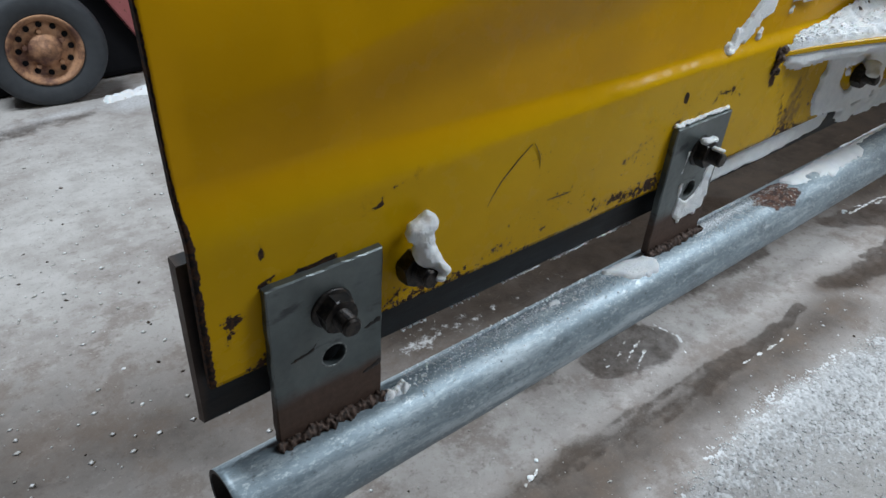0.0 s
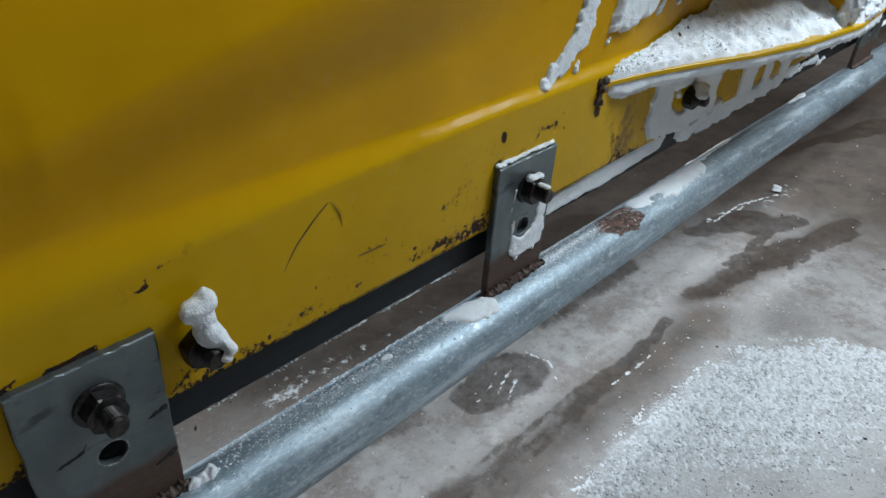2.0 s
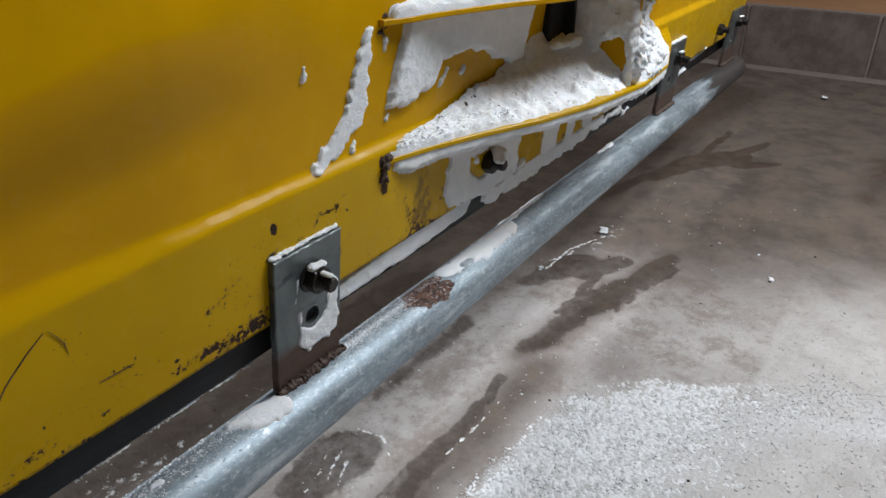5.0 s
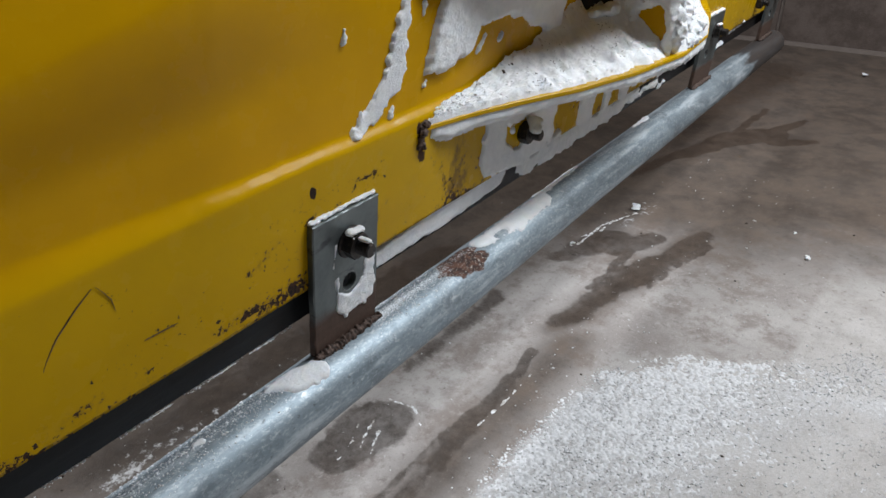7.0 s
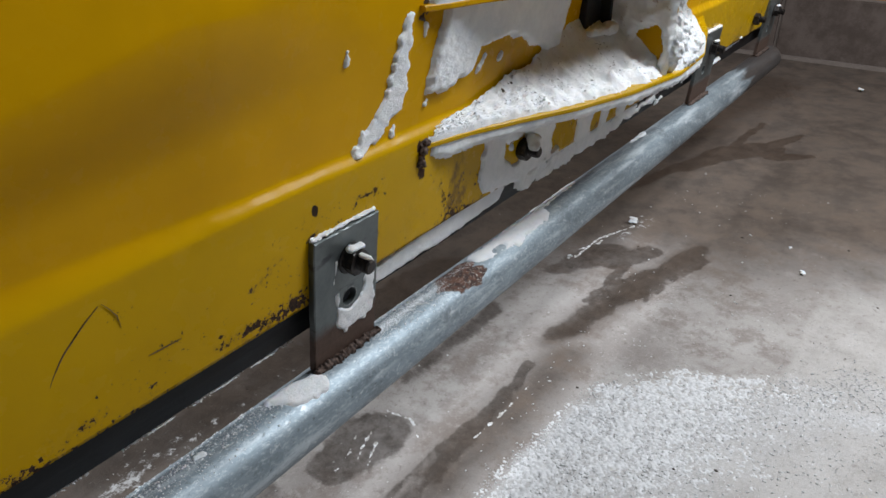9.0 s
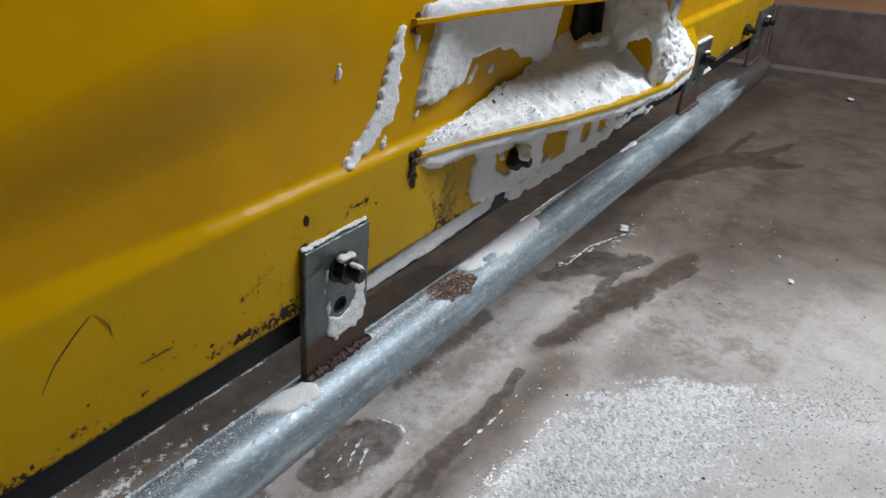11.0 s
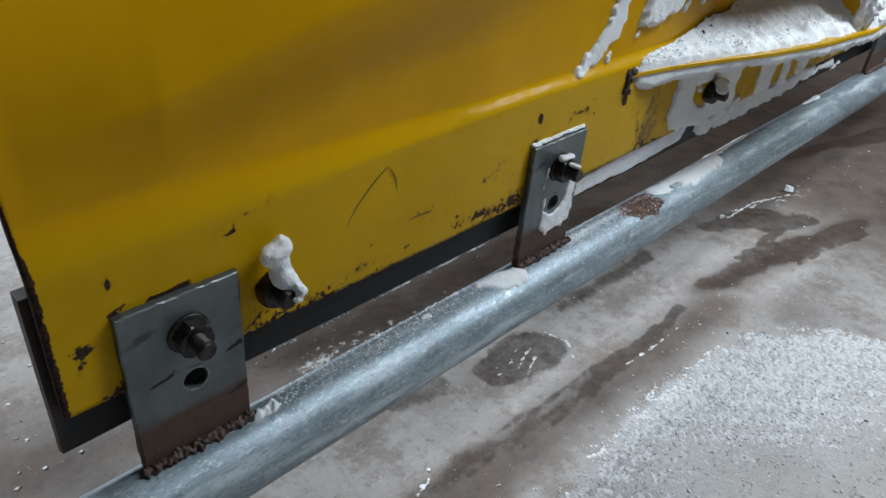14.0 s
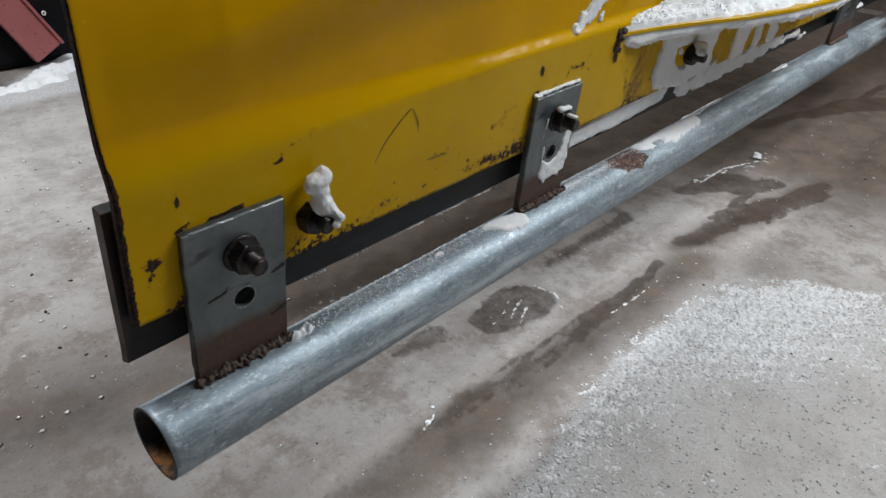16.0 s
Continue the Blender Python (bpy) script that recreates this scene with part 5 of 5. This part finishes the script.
# dark grease marks on the first mounting plate
p1m = pose(0.0, 0.0115, 0.330, LEANP, 0, 0)


def on_first_plate(u, v, h):
    return np.stack([u, -h, v], -1) @ np.array(p1m.to_3x3()).T + np.array(p1m.translation)


for i, (x0, z0, x1, z1, r) in enumerate(((0.016, 0.084, 0.034, 0.087, 0.0022), (0.082, 0.086, 0.0955, 0.089, 0.0030), (0.082, 0.037, 0.0965, 0.041, 0.0032), (0.034, 0.087, 0.040, 0.095, 0.0012))):
    mark = snow_sheet("dark grease mark on the steel", on_first_plate, x0 - 0.008, x1 + 0.003, min(z0, z1) - 0.008, max(z0, z1) + 0.008,
                      lambda u, v: cap(u, v, x0, z0, x1, z1, r * 0.5, r), 0.0003, 0.002, 0.001, 0.0016, 0.2, seed=130 + i, grain=120, material=NUT)
    mark.name = mark.data.name = "grease_mark"
    del mark["category"]
    mark.parent, mark.matrix_parent_inverse = plow, plow_at

# snow lying on the pipe
snow_sheet("tongue of white snow on the galvanised pipe", on_pipe, 0.37, 0.51, -0.045, 0.03, lambda u, v: union(cap(u, v, 0.412, -0.008, 0.440, 0.004, 0.006, 0.018), cap(u, v, 0.440, 0.004, 0.466, 0.010, 0.018, 0.013)), 0.0032, 0.005, 0.002, 0.004, 0.08, seed=60, flip=True)
snow_sheet("frozen snow along the top of the galvanised pipe", on_pipe, 0.75, 1.15, -0.05, 0.04, lambda u, v: np.minimum(union(cap(u, v, 0.80, -0.002, 0.90, 0.004, 0.012, 0.019), cap(u, v, 0.90, 0.002, 0.985, 0.002, 0.018, 0.016), cap(u, v, 1.0, -0.014, 1.14, -0.016, 0.009, 0.005)), -cap(u, v, 0.835, 0.010, 0.855, 0.009, 0.005, 0.004)), 0.0022, 0.005, 0.0022, 0.0055, 0.2, seed=63, flip=True)
snow_sheet("scrap of snow on the galvanised pipe", on_pipe, 1.36, 1.52, -0.04, 0.03, lambda u, v: cap(u, v, 1.40, -0.014, 1.47, -0.014, 0.004, 0.007), 0.0028, 0.006, 0.003, 0.005, 0.6, seed=66, flip=True)
snow_sheet("scrap of snow on the galvanised pipe", on_pipe, 0.29, 0.36, -0.03, 0.03, lambda u, v: cap(u, v, 0.318, -0.004, 0.325, -0.003, 0.003, 0.004), 0.003, 0.004, 0.0015, 0.002, 0.5, seed=68, flip=True)

# rusty weld where the ribs meet the blade
for i, z in enumerate((0.545, 0.695)):
    ob = cluster("weld_bead", "lumpy rusty weld at the end of a rib", along([(0.655, 0.002, z - 0.032 + 0.012 * i), (0.657, -0.001, z - 0.014), (0.66, -0.003, z)], 26, 0.0018, 0.0045, 0.0028, 70 + i), WELD, 70 + i, rough=0.7)
    del ob["category"]
    ob.parent, ob.matrix_parent_inverse = plow, plow_at

# ---- pale crusts on the floor where wet stains have dried ----
def on_floor(u, v, h):
    return np.stack([u, v, h + floor_z(u, v) + 0.0003], -1)


for i, (x0, y0, x1, y1, r, bow) in enumerate(((0.77, 0.16, 0.745, 0.075, 0.0013, 0.02), (0.70, 0.165, 0.615, 0.135, 0.0009, 0.004), (0.715, 0.148, 0.64, 0.118, 0.0013, -0.003), (0.70, 0.125, 0.655, 0.105, 0.0013, 0.0),
                                              (0.98, -0.004, 0.80, 0.003, 0.0010, 0.004), (0.385, 0.063, 0.345, 0.048, 0.0025, 0.004), (1.46, 0.14, 1.70, 0.09, 0.003, 0.02), (1.50, 0.15, 1.62, 0.12, 0.002, -0.01))):
    mxx, myy = (x0 + x1) / 2 - (y1 - y0) * 0 + bow * (y0 - y1) / math.hypot(x1 - x0, y1 - y0), (y0 + y1) / 2 + bow * (x1 - x0) / math.hypot(x1 - x0, y1 - y0)
    snow_sheet("thin pale salt crust dried onto the concrete", on_floor, min(x0, x1, mxx) - 0.012, max(x0, x1, mxx) + 0.012, min(y0, y1, myy) - 0.012, max(y0, y1, myy) + 0.012,
               lambda u, v: union(cap(u, v, x0, y0, mxx, myy, r * 0.5, r), cap(u, v, mxx, myy, x1, y1, r, r * 0.4)) - 0.0006, 0.0012, 0.003, 0.002, 0.0045, 0.5, seed=100 + i, grain=60, material=GRIT).name = "salt_crust"

snow_sheet("low heap of dirty white snow beside the red machine", on_floor, 0.30, 0.85, 1.85, 2.26,
           lambda u, v: union(cap(u, v, 0.40, 1.935, 0.60, 1.985, 0.022, 0.055), cap(u, v, 0.60, 1.985, 0.745, 2.15, 0.055, 0.045)), 0.016, 0.04, 0.008, 0.014, 0.5, dirt=0.35, seed=91, grain=22)

# ---- grit and crumbs on the floor ----
OCT = [(1, 0, 0), (-1, 0, 0), (0, 1, 0), (0, -1, 0), (0, 0, 1), (0, 0, -0.6)]
OCF = [(0, 2, 4), (2, 1, 4), (1, 3, 4), (3, 0, 4), (2, 0, 5), (1, 2, 5), (3, 1, 5), (0, 3, 5)]


def scatter(name, label, count, sample, size, material, seed):
    rnd = random.Random(seed)
    v, f = [], []
    for _ in range(count):
        x, y = sample(rnd)
        r = size(rnd)
        a = rnd.uniform(0, 6.28)
        z0 = float(floor_z(x, y))
        ca, sa, sx, sy, sz = math.cos(a), math.sin(a), rnd.uniform(0.7, 1.4), rnd.uniform(0.6, 1.1), rnd.uniform(0.4, 0.7)
        b = len(v)
        for p in OCT:
            px_, py_, pz_ = p[0] * sx * r * rnd.uniform(0.8, 1.2), p[1] * sy * r * rnd.uniform(0.8, 1.2), p[2] * sz * r
            v.append((x + px_ * ca - py_ * sa, y + px_ * sa + py_ * ca, pz_ + 0.3 * sz * r + z0))
        f += [tuple(b + i for i in t) for t in OCF]
    ob = new(name, mesh(name, v, f, True))
    ob.data.materials.append(material)
    return tagged(ob, label, name, kind="stuff")


def salt_spot(rnd):
    while True:
        x, y = rnd.uniform(0.25, 1.5), rnd.uniform(-0.62, 0.0)
        w = noise.fractal(Vector((x, y, 3)) * 16, 1, 2, 3)
        d, e = float(np.interp(x, SALT_X, SALT_Y)) - y + 0.006 * w, 1.05 + 0.7 * (-0.105 - y) - x + 0.05 * w
        near_edge = min(1.0, max(0.0, 0.4 + d / 0.03)) * (1 - 0.8 * min(1.0, max(0.0, (d - (0.02 if x < 0.7 else min(0.16, 0.02 + (x - 0.7) * 0.9)) + 0.06 * w) / 0.09))) * min(1.0, max(0.05, 0.5 + e / 0.15))
        if rnd.random() < max(0.012, near_edge * (0.75 + 0.5 * w)):
            return x, y


def near_spot(rnd):
    return rnd.uniform(-0.4, 2.2), rnd.gauss(-0.05, 0.35)


def left_spot(rnd):
    return rnd.uniform(-0.5, 0.5), rnd.uniform(0.4, 1.7)


def strew(host, name, label, count, size, material, seed, patchy=-2.0):
    """Crumbs lying on the upper faces of a heap."""
    rnd = random.Random(seed)
    pts = [v.co for v in host.data.vertices if v.co.z > 0.543 and fbm(v.co + Vector((seed, 0, 0)), 22, 2) > patchy]
    v, f = [], []
    for _ in range(count):
        c, r, b = rnd.choice(pts), size(rnd), len(v)
        for p in OCT:
            v.append((c.x + p[0] * r * rnd.uniform(0.7, 1.3), c.y + p[1] * r * rnd.uniform(0.7, 1.3), c.z + p[2] * r * rnd.uniform(0.6, 1.1)))
        f += [tuple(b + i for i in t) for t in OCF]
    ob = new(name, mesh(name, v, f, True))
    ob.data.materials.append(material)
    return tagged(ob, label, name, kind="stuff")


def salt_layer():
    """Caked salt with gaps, thickest behind its straight edge."""
    x, y = np.meshgrid(np.arange(0.28, 1.30, 0.0019), np.arange(-0.60, -0.04, 0.0019), indexing="ij")
    p = np.stack([x, y, 0 * x], -1)
    small, middle, large = speckle(p, 290.0, 5, 2), speckle(p + 0.37 * np.roll(p, 1, -1), 97.0, 16, 3), speckle(p, 27.0, 6, 3)
    d = np.interp(x, SALT_X, SALT_Y) - y + 0.008 * large
    deep = np.interp(x, [0.3, 0.7, 0.85, 1.0, 1.2], [0.04, 0.09, 0.22, 0.26, 0.18])
    much = soft(d - 0.010, 0.024) * (1 - 0.86 * soft(d - deep + 0.06 * large, 0.10)) * soft(1.24 - x - 0.04 * large, 0.07)
    h = 0.0040 * np.clip(0.66 * much - 0.53 + 0.62 * small + 0.36 * middle + 0.22 * large, -0.3, 1.0)
    z = h + np.vectorize(lambda a, b: float(floor_z(a, b)))(x, y)
    k = np.arange(x.size).reshape(x.shape)
    keep = np.maximum.reduce([h[:-1, :-1], h[1:, :-1], h[1:, 1:], h[:-1, 1:]]) > 0.0
    f = np.stack([k[:-1, :-1], k[1:, :-1], k[1:, 1:], k[:-1, 1:]], -1)[keep]
    used = np.unique(f)
    back = np.full(x.size, -1)
    back[used] = np.arange(len(used))
    ob = new("salt_layer", mesh("salt_layer", np.stack([x, y, z], -1).reshape(-1, 3)[used], back[f]))
    ob.data.materials.append(GRIT2)
    return tagged(ob, "crumbly layer of white salt caked on the concrete", "salt", kind="stuff")


salt_layer()


def sprinkle(name, label, count, sample, size, material, seed):
    """Grains stuck to a skin; sample gives a place."""
    rnd = random.Random(seed)
    v, f = [], []
    for _ in range(count):
        c, r, b = sample(rnd), size(rnd), len(v)
        v += [(c[0] + p[0] * r * rnd.uniform(0.7, 1.3), c[1] + p[1] * r * rnd.uniform(0.7, 1.3), c[2] + p[2] * r * rnd.uniform(0.6, 1.1)) for p in OCT]
        f += [tuple(b + i for i in t) for t in OCF]
    ob = new(name, mesh(name, v, f, True))
    ob.data.materials.append(material)
    return tagged(ob, label, name, kind="stuff")


def pipe_spot(rnd):
    x = rnd.uniform(0.13, 0.42) if rnd.random() < 0.62 else rnd.uniform(0.56, 0.72)
    a = rnd.gauss(-0.1, 0.33)
    return x, PY - PR * math.sin(a), PZ + PR * math.cos(a)


def lip_spot(rnd):
    while True:
        x = rnd.uniform(0.14, 0.47)
        if fbm((x, 0, 9), 30, 2) > -0.05:
            return x, 0.0335 + rnd.uniform(-0.001, 0.004), 0.3675 + rnd.uniform(-0.0012, 0.0008)


sprinkle("frost_grains", "tiny frost grains frozen onto the galvanised pipe", 2600, pipe_spot, lambda r: 0.0004 + 0.0011 * r.random() ** 3, SNOW, 11)
sprinkle("snow_grains", "thin line of snow grains under the black cutting edge", 420, lip_spot, lambda r: 0.0006 + 0.0010 * r.random() ** 2, SNOW, 12)
strew(low_heap, "snow_grains", "loose white snow grains on the heap", 900, lambda r: 0.0006 + 0.0018 * r.random() ** 3, SNOW, 7)
strew(low_heap, "dirt_specks", "dark dirt specks on the heaped snow", 420, lambda r: 0.0004 + 0.0009 * r.random() ** 2, CRUMB, 8, 0.22)
scatter("salt_grains", "coarse white salt grains strewn over the concrete", 9000, salt_spot, lambda r: 0.0009 + 0.0018 * r.random() ** 2, GRIT2, 1)
scatter("salt_crumbs", "clumped white salt crumbs on the concrete", 500, salt_spot, lambda r: r.uniform(0.0016, 0.0032), GRIT2, 2)
scatter("grit", "loose pale grit on the concrete", 420, near_spot, lambda r: 0.0012 + 0.0022 * r.random() ** 3, GRIT, 3)
scatter("grit", "loose pale grit on the concrete beyond the blade", 900, left_spot, lambda r: 0.0012 + 0.0045 * r.random() ** 4, GRIT, 4)
scatter("grit", "pale concrete chips on the floor beyond the blade", 70, lambda r: (r.uniform(-0.45, 0.25), r.uniform(0.35, 1.25)), lambda r: r.uniform(0.0025, 0.0055), GRIT, 14)
scatter("dirt_crumbs", "dark dirt flakes on the floor beyond the blade", 26, lambda r: (r.uniform(-0.4, 0.3), r.uniform(0.4, 1.4)), lambda r: r.uniform(0.002, 0.005), CRUMB, 15)
scatter("dirt_crumbs", "dark dirt crumbs on the concrete", 160, lambda r: near_spot(r) if r.random() < 0.5 else left_spot(r), lambda r: 0.001 + 0.003 * r.random() ** 3, CRUMB, 5)
for i, (x, y, r) in enumerate(((1.692, -0.319, 0.011), (1.81, -0.269, 0.006), (3.495, -0.197, 0.02), (0.948, -0.432, 0.005), (1.72, 0.10, 0.018), (0.002, 0.623, 0.005), (-0.004, 0.522, 0.005), (0.385, 0.066, 0.006), (0.36, 0.05, 0.008), (1.45, 0.15, 0.011))):
    cluster("snow_crumb", "small crumb of white snow on the concrete floor", along([(x - r * 0.6, y, r * 0.25), (x + r * 0.6, y + r * 0.3, r * 0.25)], 4, r * 0.3, r * 0.6, r * 0.25, 80 + i), seed=80 + i, rough=0.5, flat=0.35, fine=1.6)
